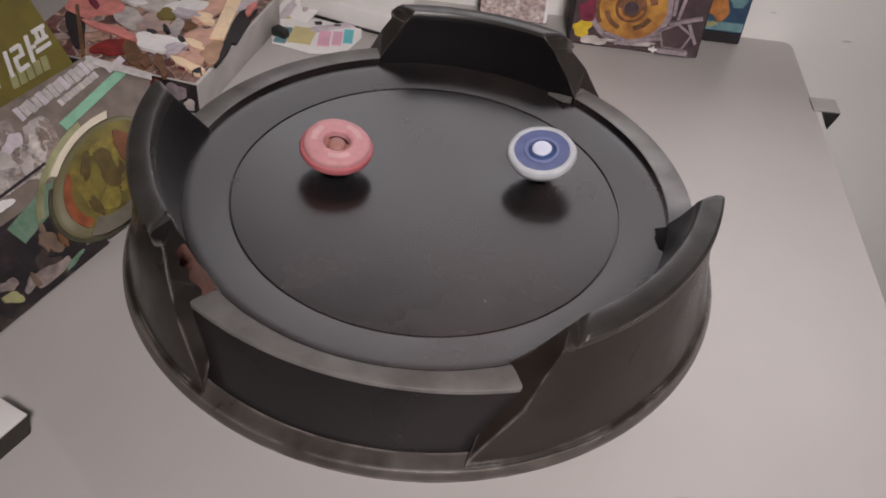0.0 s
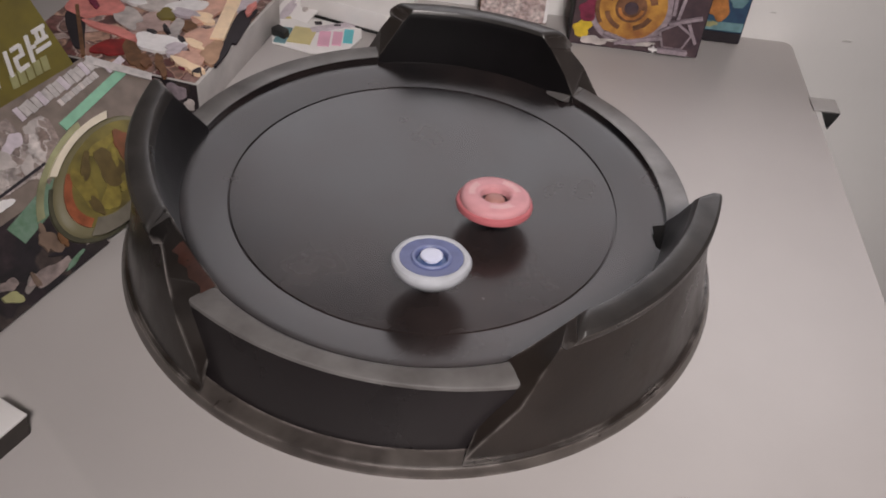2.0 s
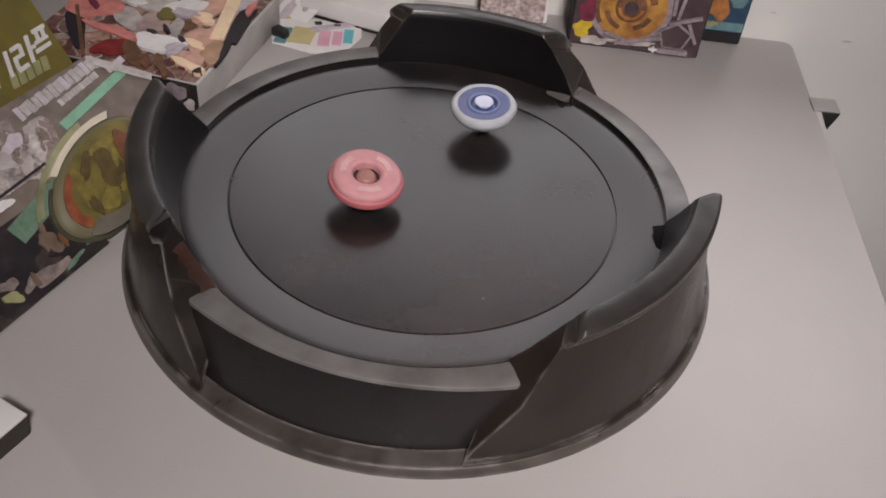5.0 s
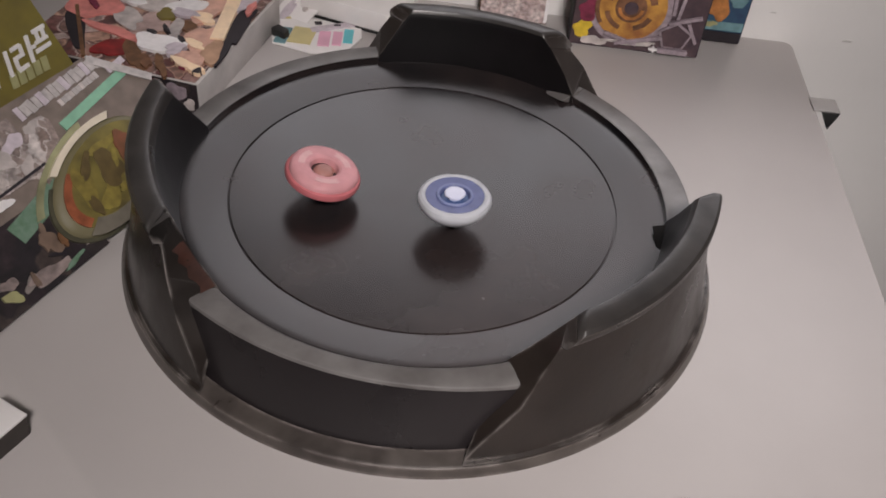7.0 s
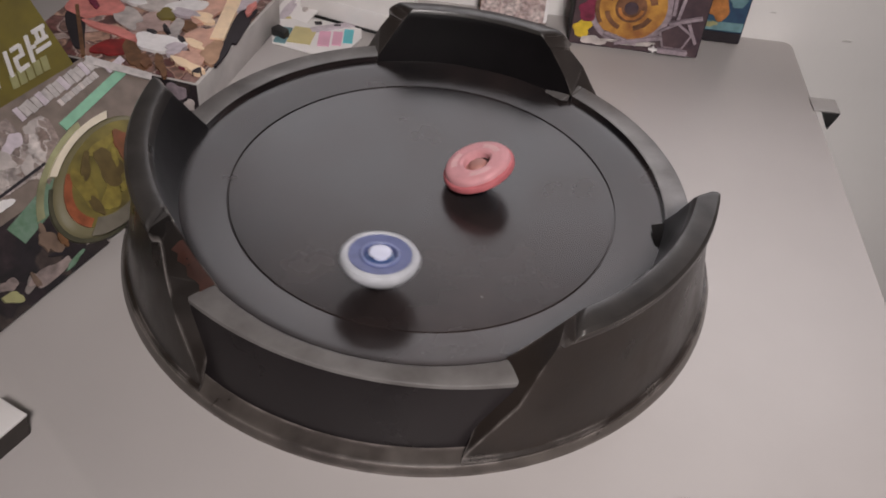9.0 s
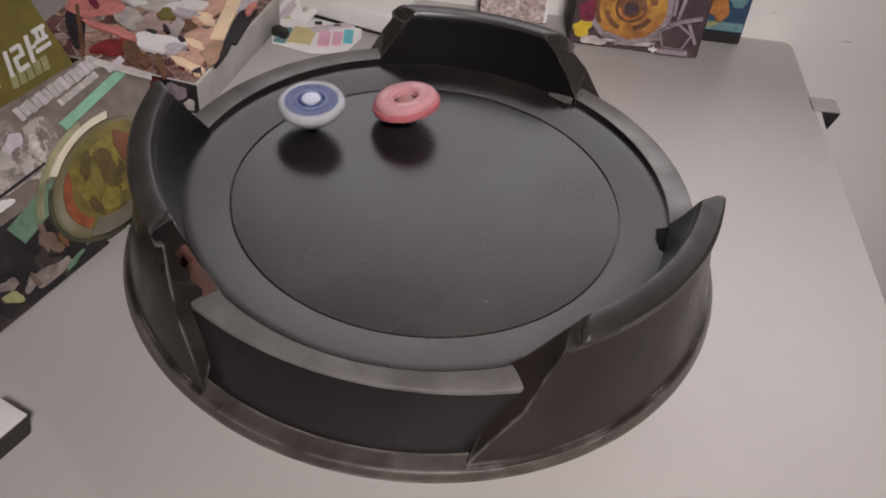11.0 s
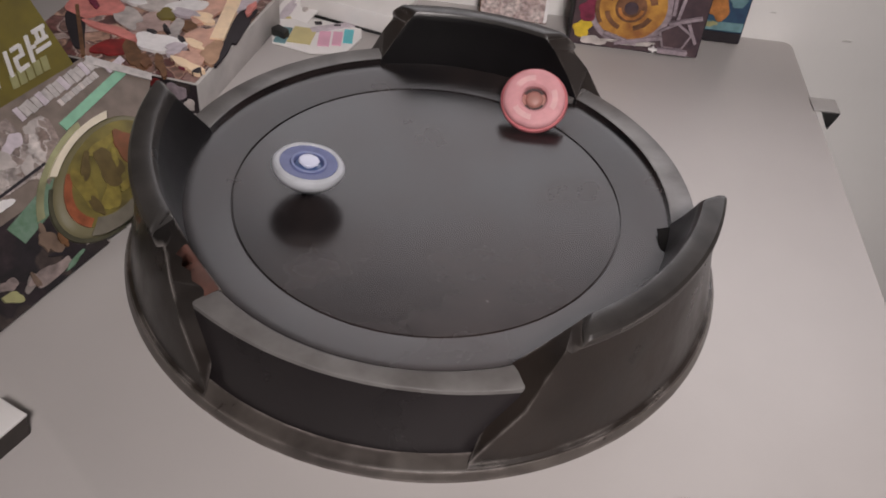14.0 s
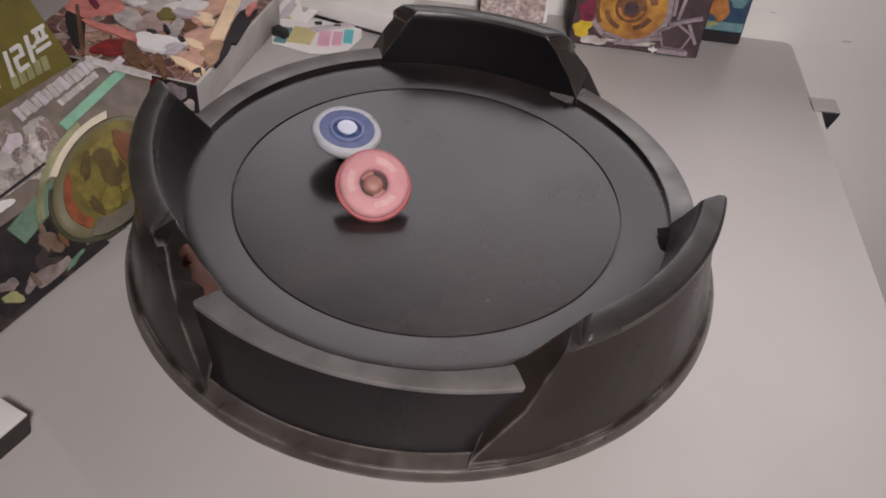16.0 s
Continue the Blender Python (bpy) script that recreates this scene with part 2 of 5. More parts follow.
def stadium_floor():
    bm = bmesh.new()
    n = 240
    rs = [0.0] + [0.1215 * i / 16 for i in range(1, 17)] + [0.1218, 0.1227, 0.1230, 0.126, 0.1295, 0.133, 0.138, 0.144, 0.1500, 0.1518, 0.1524]
    rows = []
    for r in rs:
        if r == 0:
            rows.append([bm.verts.new((0, 0, floor_height(0)))])
            continue
        row = []
        for i in range(n):
            a = 2 * math.pi * i / n
            z = floor_height(r)
            if 0.1216 < r < 0.1229:
                z = 0.0343
            if r > 0.1515:
                z = z if r < 0.152 else 0.0434
            row.append(bm.verts.new((r * math.cos(a), r * math.sin(a), z)))
        rows.append(row)
    for p, q in zip(rows, rows[1:]):
        for i in range(n):
            j = (i + 1) % n
            bm.faces.new((p[0], q[i], q[j]) if len(p) == 1 else (p[i], q[i], q[j], p[j]))
    return bm


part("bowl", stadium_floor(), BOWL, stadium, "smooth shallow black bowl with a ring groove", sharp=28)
def front_rim(a, r):
    """The rim's outer edge runs straighter across the gap between the two front walls."""
    s = (math.degrees(a) - 225) / 64
    if not 0 < s < 1 or r < 0.160:
        return 1.0
    return 1 - 0.031 * math.sin(math.pi * s) ** 0.8 * max(0.0, min(1.0, (0.1770 - r) / 0.0075))


part("rim", lathe([(0.1524, 0.0360), (0.1524, 0.0432), (0.1532, 0.0437), (0.1676, 0.0437), (0.1686, 0.0431), (0.1690, 0.0418), (0.1690, 0.0380)], 200, wobble=front_rim), WORN_SHEEN, stadium, "greyish worn flat rim, window sheen put into its colour")
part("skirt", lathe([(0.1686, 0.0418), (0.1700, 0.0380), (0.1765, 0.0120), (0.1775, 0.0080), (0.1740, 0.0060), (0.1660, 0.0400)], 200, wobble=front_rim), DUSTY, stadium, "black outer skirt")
part("foot", lathe([(0.1772, 0.0070), (0.1778, 0.0084), (0.1790, 0.0080), (0.1862, 0.0070), (0.1880, 0.0060), (0.1898, 0.0012), (0.1900, 0.0), (0.1870, 0.0), (0.1772, 0.0050)], 200, closed=True), SCUFFED_FOOT, stadium, "scuffed flared foot")


def stadium_wall(spec):
    top, foot, base, height, flare = spec
    prof = [(0.1508, 0.0385), (0.1516, 0.0440), (0.1552, 0.0560), (0.1588, 0.0720), (0.1598, 0.0762), (0.1612, 0.0784), (0.1630, 0.0790), (0.1690, 0.0789),
            (0.1728, 0.0780), (0.1746, 0.0762), (0.1750, 0.0738), (0.1742, 0.0712), (0.1708, 0.0702), (0.1712, 0.0676), (0.1748, 0.0560), (0.1790, 0.0380), (0.1838, 0.0140), (0.1850, 0.0085), (0.1872, 0.0075), (0.1880, 0.0040)]

    def ends(z):
        if z > 0.0433:
            k = (z - 0.0433) / 0.0357
            # the moulded ends are a little uneven
            return [f + (t - f) * k + 0.5 * math.sin(k * 17 + f) * math.sin(math.pi * min(1.0, k)) for f, t in zip(foot, top)]
        k = (0.0433 - z) / 0.0393
        return [f + (b - f) * k + 0.9 * math.sin(6.0 * k) * (1 if f > b else -1) for f, b in zip(foot, base)]
    bm = bmesh.new()
    n = 48
    rows = []
    for r, z in prof:
        lo_a, hi_a = ends(z)
        row = []
        for i in range(n + 1):
            s = 0.5 - 0.5 * math.cos(math.pi * i / n)
            a = radians(lo_a + s * (hi_a - lo_a) + (2 * s - 1) * 1.6 * max(-1.0, min(1.0, (r - 0.1655) / 0.005)) * max(0.0, min(1.0, (z - 0.0433) / 0.03)))
            k = max(0.0, (z - 0.0433) / 0.0357)
            rr = r + k * (flare[0] + s * (flare[1] - flare[0]))
            zz = z + k * (height[0] + s * (height[1] - height[0]) - 0.0790)
            # the top rounds off at both ends
            zz -= 0.0030 * max(0.0, k - 0.6) / 0.4 * max(0.0, 1 - min(s, 1 - s) / 0.035) ** 2
            row.append(bm.verts.new((rr * math.cos(a), rr * math.sin(a), zz)))
        rows.append(row)
    for p, q in zip(rows, rows[1:]):
        for i in range(n):
            bm.faces.new((p[i], p[i + 1], q[i + 1], q[i]))
    for k in (0, n):
        lo = 0
        hi = len(rows) - 1
        while hi - lo > 1:
            if rows[lo][k].co.z < rows[hi][k].co.z:
                bm.faces.new((rows[lo][k], rows[lo + 1][k], rows[hi][k]))
                lo += 1
            else:
                bm.faces.new((rows[lo][k], rows[hi - 1][k], rows[hi][k]))
                hi -= 1
    bmesh.ops.recalc_face_normals(bm, faces=bm.faces[:])
    return bm


# inner wall faces: shade is put into this darker, duller black
SMOOTH_SHADED = mat("smooth_shaded_plastic", (0.0080, 0.0070, 0.0078), 0.38, var=0.25, scale=40, bump=0.01, bump_scale=900, rvar=0.04)
SMOOTH_SHADED.node_tree.nodes["Principled BSDF"].inputs["Specular IOR Level"].default_value = 0.28
# the lip's paler grey also imitates sheen on its upward faces
WORN_LIP_SHEEN = mat("worn_lip_sheen_plastic", (0.046, 0.042, 0.040), 0.36, var=0.3, scale=60, second=(0.018, 0.016, 0.015), bump=0.05, bump_scale=300, rvar=0.08)
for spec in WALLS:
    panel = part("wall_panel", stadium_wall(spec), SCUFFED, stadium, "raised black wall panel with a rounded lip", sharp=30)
    panel.data.materials.append(SMOOTH_SHADED)
    panel.data.materials.append(WORN_LIP_SHEEN)
    # smooth inner face with shade in its colour, scuffed outside, rubbed lip with sheen in its grey
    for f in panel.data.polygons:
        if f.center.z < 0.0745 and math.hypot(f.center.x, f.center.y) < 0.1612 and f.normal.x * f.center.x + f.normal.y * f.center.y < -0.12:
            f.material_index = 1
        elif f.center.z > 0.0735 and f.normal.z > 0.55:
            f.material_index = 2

# reddish colour stands in for a reflection on the wall's end face
WARM_REFLECTION = mat("reddish_reflection_plastic", (0.13, 0.048, 0.034), 0.45, var=0.35, scale=60, second=(0.035, 0.018, 0.014), bump=0.05, bump_scale=300)


def reflection_patch():
    """A reddish patch on the end face of a wall, put there for a warm reflection."""
    bm = bmesh.new()
    n = 4
    rows = []
    for j in range(9):
        z = 0.0450 + 0.0200 * j / 8
        k = (z - 0.0433) / 0.0357
        row = []
        for i in range(n + 1):
            r = 0.1524 + (z - 0.0440) * 0.285 + (0.0095 - 0.0030 * math.sin(j * 1.1) ** 2) * i / n
            t = 225.0 - 12.0 * k + 0.5 * math.sin(k * 17 + 225.0) * math.sin(math.pi * k) + 1.6 * max(-1.0, (r - 0.1655) / 0.005) * min(1.0, (z - 0.0433) / 0.03) + 0.35
            row.append(bm.verts.new((r * math.cos(radians(t)), r * math.sin(radians(t)), z)))
        rows.append(row)
    for p, q in zip(rows, rows[1:]):
        for i in range(n):
            bm.faces.new((p[i], q[i], q[i + 1], p[i + 1]))
    bmesh.ops.solidify(bm, geom=bm.faces[:], thickness=0.0003)
    bmesh.ops.recalc_face_normals(bm, faces=bm.faces[:])
    return bm


part("reflection_patch", reflection_patch(), WARM_REFLECTION, stadium, "reddish patch painted for a reflection on the wall panel")


def foot_wedge(end, way):
    """The wall's moulded foot, which runs out over the bowl in a pointed wedge."""
    bm = bmesh.new()
    a, b, c, d, e = [bm.verts.new((r * math.cos(radians(t)), r * math.sin(radians(t)), z))
                     for r, t, z in ((0.1435, end + 1.6 * way, 0.0420), (0.1490, end + 9.5 * way, 0.0386), (0.1640, end + 9.5 * way, 0.0420), (0.1640, end + 0.2 * way, 0.0470), (0.1510, end + way, 0.0386))]
    for f in ((a, b, c), (a, c, d), (a, d, e), (a, e, b)):
        bm.faces.new(f)
    bm.faces.new((b, e, d, c))
    bmesh.ops.recalc_face_normals(bm, faces=bm.faces[:])
    bmesh.ops.bevel(bm, geom=bm.edges[:], offset=0.0004, segments=1, affect="EDGES")
    return bm


# same part twice: the rear wedge is paler to imitate light falling on it
for end, way, plastic in ((-8.0, -1, BLACK), (47.5, 1, WORN_SHEEN)):
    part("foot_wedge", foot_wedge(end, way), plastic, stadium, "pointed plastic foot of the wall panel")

# ---- the two spinning tops ----
PINK = mat("pink_plastic", (0.60, 0.285, 0.305), 0.60, var=0.1, scale=150)
PALE = mat("pale_pink_plastic", (0.66, 0.39, 0.40), 0.60, var=0.1, scale=150)
ROSE = mat("brown_rose_plastic", (0.38, 0.180, 0.155), 0.5, var=0.1, scale=150)
RED = mat("red_plastic", (0.50, 0.140, 0.155), 0.55, var=0.1, scale=150)
SLOT = mat("deep_rose_plastic", (0.045, 0.020, 0.020), 0.5, var=0.1, scale=150)
NAVY = mat("dark_blue_plastic", (0.05, 0.09, 0.22), 0.3, var=0.15, scale=150)
DRIVER = mat("steel_blue_plastic", (0.09, 0.15, 0.32), 0.3, var=0.15, scale=150)
BLUE = mat("blue_plastic", (0.110, 0.130, 0.275), 0.45, var=0.15, scale=150)
LILAC = mat("pale_blue_plastic", (0.17, 0.20, 0.37), 0.45, var=0.1, scale=150)
SILVER = mat("pearl_white_plastic", (0.47, 0.48, 0.515), 0.55, var=0.08, scale=150)
CAP = mat("white_cap", (0.62, 0.64, 0.79), 0.3, var=0.04, scale=150)


GROW = 1.045


def pink_top():
    top = tagged(new("battle_spinner"), "pink plastic ring spinning top with a brownish hub, spinning", "spinning top")
    ring = part("attack_ring", lathe([(0.0084, 0.0175), (0.0085, 0.0208), (0.0090, 0.0222), (0.0106, 0.0232), (0.0165, 0.0232), (0.0196, 0.0229), (0.0211, 0.0218),
                                      (0.0217, 0.0204), (0.0218, 0.0188), (0.0150, 0.0180), (0.0084, 0.0165)], 72,
                                     wobble=lambda a, r: 1 + (0.012 * math.cos(3 * a) if r > 0.018 else 0), closed=True), PINK, top, "glossy pink rounded ring")
    part("lower_rim", lathe([(0.0150, 0.0175), (0.0219, 0.0190), (0.0232, 0.0183), (0.0238, 0.0166), (0.0234, 0.0146), (0.0205, 0.0132), (0.0150, 0.0126)], 64, closed=True), RED, ring, "red lower rim")
    part("hub", lathe([(0, 0.0214), (0.0036, 0.0212), (0.0052, 0.0204), (0.0060, 0.0192), (0.0062, 0.0182), (0.0084, 0.0180), (0.0084, 0.0150), (0, 0.0150)], 40), ROSE, ring, "brownish pink hub")
    for k in range(3):
        part("inlay", prism(arc_band(0.0125, 0.0165, 120 * k + 15, 120 * k + 70), 0.0004, z=0.02302), PALE, ring, "pale pink inlay")
    for k in range(2):
        part("slot", prism(arc_band(0.0063, 0.0083, 180 * k + 20, 180 * k + 135), 0.0006, z=0.0178), SLOT, ring, "dusky rose curved slot")
    part("driver", lathe([(0, 0.0), (0.0012, 0.0004), (0.0022, 0.0030), (0.0060, 0.0052), (0.0105, 0.0070), (0.0132, 0.0092), (0.0135, 0.0126), (0.0, 0.0127)], 40), DRIVER, ring, "dark blue tip driver")
    return top, ring


def blue_top():
    top = tagged(new("battle_spinner"), "blue and pearl white spinning top with a white cap, spinning", "spinning top")
    ring = part("weight_ring", lathe([(0.0166, 0.0198), (0.0176, 0.0210), (0.0192, 0.0212), (0.0207, 0.0204), (0.0216, 0.0188), (0.0216, 0.0170), (0.0208, 0.0148),
                                      (0.0188, 0.0122), (0.0158, 0.0100), (0.0140, 0.0098), (0.0150, 0.0180)], 72,
                                     wobble=lambda a, r: 1 + (0.010 * math.cos(6 * a) if r > 0.02 else 0), closed=True, size=GROW), SILVER, top, "pearl white outer ring")
    part("disc", lathe([(0.0, 0.0182), (0.0082, 0.0184), (0.0090, 0.0208), (0.0100, 0.0210), (0.0112, 0.0203), (0.0150, 0.0207), (0.0171, 0.0208), (0.0172, 0.0180), (0.0, 0.0178)], 64, size=GROW), BLUE, ring, "blue inner disc")
    part("inner_ring", lathe([(0.0088, 0.0208), (0.0092, 0.0214), (0.0104, 0.0214), (0.0108, 0.0208)], 56, closed=True, size=GROW), LILAC, ring, "pale blue ring")
    # navy ring imitates the shadow under the cap
    part("collar", lathe([(0.0, 0.0178), (0.0078, 0.0180), (0.0080, 0.0190), (0.0072, 0.0194), (0.0, 0.0192)], 40, size=GROW), NAVY, ring, "dark blue collar, the cap's shadow put into its colour")
    part("cap", lathe([(0.0, 0.0230), (0.0045, 0.0229), (0.0058, 0.0225), (0.0062, 0.0218), (0.0052, 0.0210), (0.0044, 0.0205), (0.0044, 0.0190), (0.0, 0.0190)], 40, size=GROW), CAP, ring, "white centre cap")
    part("driver", lathe([(0, -0.0021), (0.0016, -0.0018), (0.0040, 0.0006), (0.0085, 0.0036), (0.0125, 0.0066), (0.0142, 0.0092), (0.0140, 0.0118), (0.0, 0.0120)], 40, size=GROW), SILVER, ring, "pearl white tip driver")
    return top, ring


pink, pink_ring = pink_top()
blue, blue_ring = blue_top()

# ---- things on the table ----
INK = mat("black_print", (0.018, 0.013, 0.018), 0.62, var=0.2)
PALE_TEXT = mat("pale_grey_print", (0.52, 0.48, 0.47), 0.62, var=0.2, scale=200)
WHITE_INK = mat("white_print", (0.84, 0.81, 0.81), 0.62, var=0.08, scale=200)
LILAC_INK = mat("lilac_print", (0.58, 0.51, 0.56), 0.62, var=0.15, scale=200)
PURPLE_INK = mat("purple_print", (0.036, 0.023, 0.032), 0.62, var=0.35, scale=120, second=(0.095, 0.058, 0.062))
GOLD_INK = mat("gold_print", (0.55, 0.29, 0.055), 0.62, var=0.3, scale=110, second=(0.26, 0.10, 0.03))
DEEP_GOLD = mat("brown_gold_print", (0.22, 0.10, 0.05), 0.62, var=0.3, scale=160)
YELLOW_INK = mat("yellow_print", (0.75, 0.52, 0.04), 0.62, var=0.15, scale=160)
MAROON_INK = mat("maroon_print", (0.24, 0.03, 0.07), 0.62, var=0.3, scale=160)
TEAL_INK = mat("teal_print", (0.16, 0.30, 0.33), 0.62, var=0.2, scale=160)
NAVY_INK = mat("navy_print", (0.02, 0.04, 0.09), 0.62, var=0.3, scale=160, second=(0.03, 0.09, 0.15))
ORANGE_INK = mat("orange_print", (0.55, 0.22, 0.06), 0.62, var=0.3, scale=160)
OLIVE_INK = mat("olive_print", (0.19, 0.155, 0.03), 0.62, var=0.25, scale=60, second=(0.13, 0.10, 0.03))
OLIVE_PALE = mat("pale_olive_print", (0.36, 0.35, 0.17), 0.62, var=0.15, scale=120)
TAUPE_INK = mat("taupe_print", (0.22, 0.175, 0.15), 0.62, var=0.3, scale=70, second=(0.12, 0.095, 0.08))
MINT_INK = mat("mint_print", (0.25, 0.50, 0.35), 0.62, var=0.15, scale=120)
MOSS_INK = mat("moss_print", (0.08, 0.155, 0.09), 0.62, var=0.35, scale=260, second=(0.18, 0.27, 0.21))
TAN_INK = mat("tan_print", (0.46, 0.28, 0.18), 0.62, var=0.2, scale=120)
CREAM_INK = mat("cream_print", (0.92, 0.70, 0.48), 0.62, var=0.12, scale=120)
PINK_INK = mat("pink_print", (0.74, 0.26, 0.23), 0.62, var=0.2, scale=120)
ROSE_INK = mat("rose_print", (0.68, 0.40, 0.31), 0.62, var=0.2, scale=120)
RED_INK = mat("dark_red_print", (0.26, 0.015, 0.015), 0.62, var=0.3, scale=120)
BROWN_INK = mat("brown_print", (0.19, 0.09, 0.04), 0.62, var=0.3, scale=120)
GREY_INK = mat("grey_print", (0.56, 0.50, 0.48), 0.62, var=0.25, scale=120)
SWATCH_PINK = mat("bright_pink_print", (0.76, 0.40, 0.53), 0.3, var=0.1)
SWATCH_CYAN = mat("cyan_print", (0.12, 0.55, 0.62), 0.3, var=0.1)
SWATCH_SAND = mat("sand_print", (0.58, 0.50, 0.24), 0.3, var=0.1)
COLLAGE = art("collage_print", [(0.42, 0.24, 0.19), (0.07, 0.036, 0.034), (0.62, 0.49, 0.44), (0.16, 0.05, 0.045), (0.08, 0.04, 0.038), (0.56, 0.34, 0.25), (0.20, 0.11, 0.09)], 60)
GREY_ART = art("grey_art_print", [(0.56, 0.49, 0.47), (0.22, 0.165, 0.145), (0.66, 0.60, 0.58), (0.34, 0.27, 0.245)], 85, warp=1.0)
DARK_ART = art("dark_art_print", [(0.016, 0.010, 0.014), (0.03, 0.018, 0.022), (0.012, 0.009, 0.012), (0.05, 0.035, 0.032)], 60, rough=0.7)
PALE_ART = art("pale_art_print", [(0.60, 0.48, 0.46), (0.48, 0.36, 0.35), (0.66, 0.56, 0.54)], 120)

BOX_LILAC = mat("dusty_lilac_print", (0.36, 0.29, 0.325), 0.62, var=0.25, scale=200)
DIM_TAN = mat("dim_tan_print", (0.20, 0.135, 0.10), 0.62, var=0.3, scale=120)
DIM_GREY = mat("dim_grey_print", (0.28, 0.24, 0.225), 0.62, var=0.3, scale=120)
OLIVE_DISC = mat("olive_disc_print", (0.125, 0.112, 0.055), 0.55, var=0.3, scale=90, second=(0.17, 0.15, 0.09), bump=0.1)
RUST = mat("rust_print", (0.34, 0.10, 0.045), 0.5, var=0.3, scale=140)

LIFT = 0.0006
TINY = [0.0]


def patch(name, parent, u, v, w, h, turn, material, order=1, shape="blob", label="", seed=0):
    """A printed patch on a panel: centre, size and turn in the panel's own plane, a hair above it."""
    rnd = random.Random(seed or int((u * 7919 + v * 104729) * 1000))
    if shape == "bar":
        pts = [(-w / 2, -h / 2), (w / 2, -h / 2), (w / 2, h / 2), (-w / 2, h / 2)]
    elif shape == "oval":
        pts = [(w / 2 * math.cos(2 * math.pi * i / 32), h / 2 * math.sin(2 * math.pi * i / 32)) for i in range(32)]
    elif shape == "star":
        pts = [((w / 2 if i % 2 == 0 else w / 6) * math.cos(math.pi * i / 4), (h / 2 if i % 2 == 0 else h / 6) * math.sin(math.pi * i / 4)) for i in range(8)]
    elif shape == "five":
        pts = [(w / 2 * math.cos(2 * math.pi * i / 5 + 0.3), h / 2 * math.sin(2 * math.pi * i / 5 + 0.3)) for i in range(5)]
    else:
        ph = [rnd.uniform(0, 6.28) for _ in range(3)]
        pts = []
        for i in range(26):
            a = 2 * math.pi * i / 26
            k = 1 + 0.16 * math.sin(2 * a + ph[0]) + 0.13 * math.sin(3 * a + ph[1]) + 0.09 * math.sin(5 * a + ph[2])
            pts.append((w / 2 * k * math.cos(a), h / 2 * k * math.sin(a)))
    c, s = math.cos(radians(turn)), math.sin(radians(turn))
    TINY[0] = (TINY[0] + 0.000031) % 0.0005
    bm = prism([(u + x * c - y * s, v + x * s + y * c) for x, y in pts], LIFT * order + TINY[0])
    return part(name, bm, material, parent, label)


# -- cartons standing at the back of the table --
def carton(x, y, yaw, w, d, h, name, label, face_mat, side_mat):
    c = tagged(new(name), label, "toy box", group="toy boxes at the back of the table")
    c.matrix_basis = pose(x, y, 0, 0, 0, yaw)
    part("body", box_bm(w, d, h, 0.0008, at=(-w / 2, d / 2, 0)), side_mat, c)
    face = part("front_print", prism([(-w + 0.001, 0.001), (-0.001, 0.001), (-0.001, h - 0.001), (-w + 0.001, h - 0.001)], LIFT), face_mat, c, "printed front face")
    face.matrix_basis = pose(0, 0, 0, 90)
    return c, face


gold_box, gold_face = carton(0.2300, 0.2620, -4.7, 0.114, 0.042, 0.15, "toy_carton", "purple toy carton printed with a golden wheel, standing", PURPLE_INK, INK)
ring = part("gold_wheel", prism(disc_pts(0.0358, 40), LIFT * 2), BOX_LILAC, gold_face, "golden wheel print with lilac rim")
ring.matrix_basis = pose(-0.066, 0.041, 0)
part("wheel_gold", prism(disc_pts(0.0305, 40), LIFT * 3), GOLD_INK, ring)
for r0, r1, a0, a1 in ((0.0165, 0.0225, 15, 80), (0.0175, 0.0235, 110, 165), (0.0185, 0.0225, 195, 250), (0.0170, 0.0215, 285, 335), (0.0270, 0.0306, 120, 215)):
    part("wheel_shade", prism(arc_band(r0, r1, a0, a1, 10), LIFT * 4), DEEP_GOLD, ring)
part("wheel_core", prism(disc_pts(0.0135, 24), LIFT * 4), DEEP_GOLD, ring)
part("wheel_gold", prism(arc_band(0.0085, 0.0112, 185, 355, 10), LIFT * 5), ORANGE_INK, ring)
part("wheel_hub", prism(disc_pts(0.0060, 18), LIFT * 5), PURPLE_INK, ring)
patch("print_patch", gold_face, -0.104, 0.0165, 0.017, 0.015, 10, YELLOW_INK, 2)
patch("print_patch", gold_face, -0.101, 0.034, 0.018, 0.019, 0, MAROON_INK, 2)
patch("print_patch", gold_face, -0.093, 0.006, 0.020, 0.009, 0, GREY_INK, 2)
patch("print_patch", gold_face, -0.061, 0.0085, 0.046, 0.0045, 3, GREY_INK, 4)
patch("print_patch", gold_face, -0.050, 0.0130, 0.050, 0.0032, 14, BOX_LILAC, 6, "bar")
patch("print_patch", gold_face, -0.070, 0.0118, 0.030, 0.0030, -16, BOX_LILAC, 6, "bar")
patch("print_patch", gold_face, -0.024, 0.0190, 0.031, 0.027, 0, BOX_LILAC, 4, "five")
patch("print_patch", gold_face, -0.024, 0.0190, 0.026, 0.0225, 0, PURPLE_INK, 6, "five")
patch("print_patch", gold_face, -0.010, 0.0240, 0.020, 0.0028, -62, BOX_LILAC, 6, "bar")
patch("print_patch", gold_face, -0.018, 0.0350, 0.028, 0.0026, 18, BOX_LILAC, 6, "bar")
patch("print_patch", gold_face, -0.024, 0.0480, 0.003, 0.024, -6, BOX_LILAC, 6, "bar")
patch("print_patch", gold_face, -0.030, 0.0500, 0.003, 0.022, 4, BOX_LILAC, 6, "bar")
patch("print_star", gold_face, -0.0395, 0.0050, 0.0085, 0.0085, 0, WHITE_INK, 6, "star")
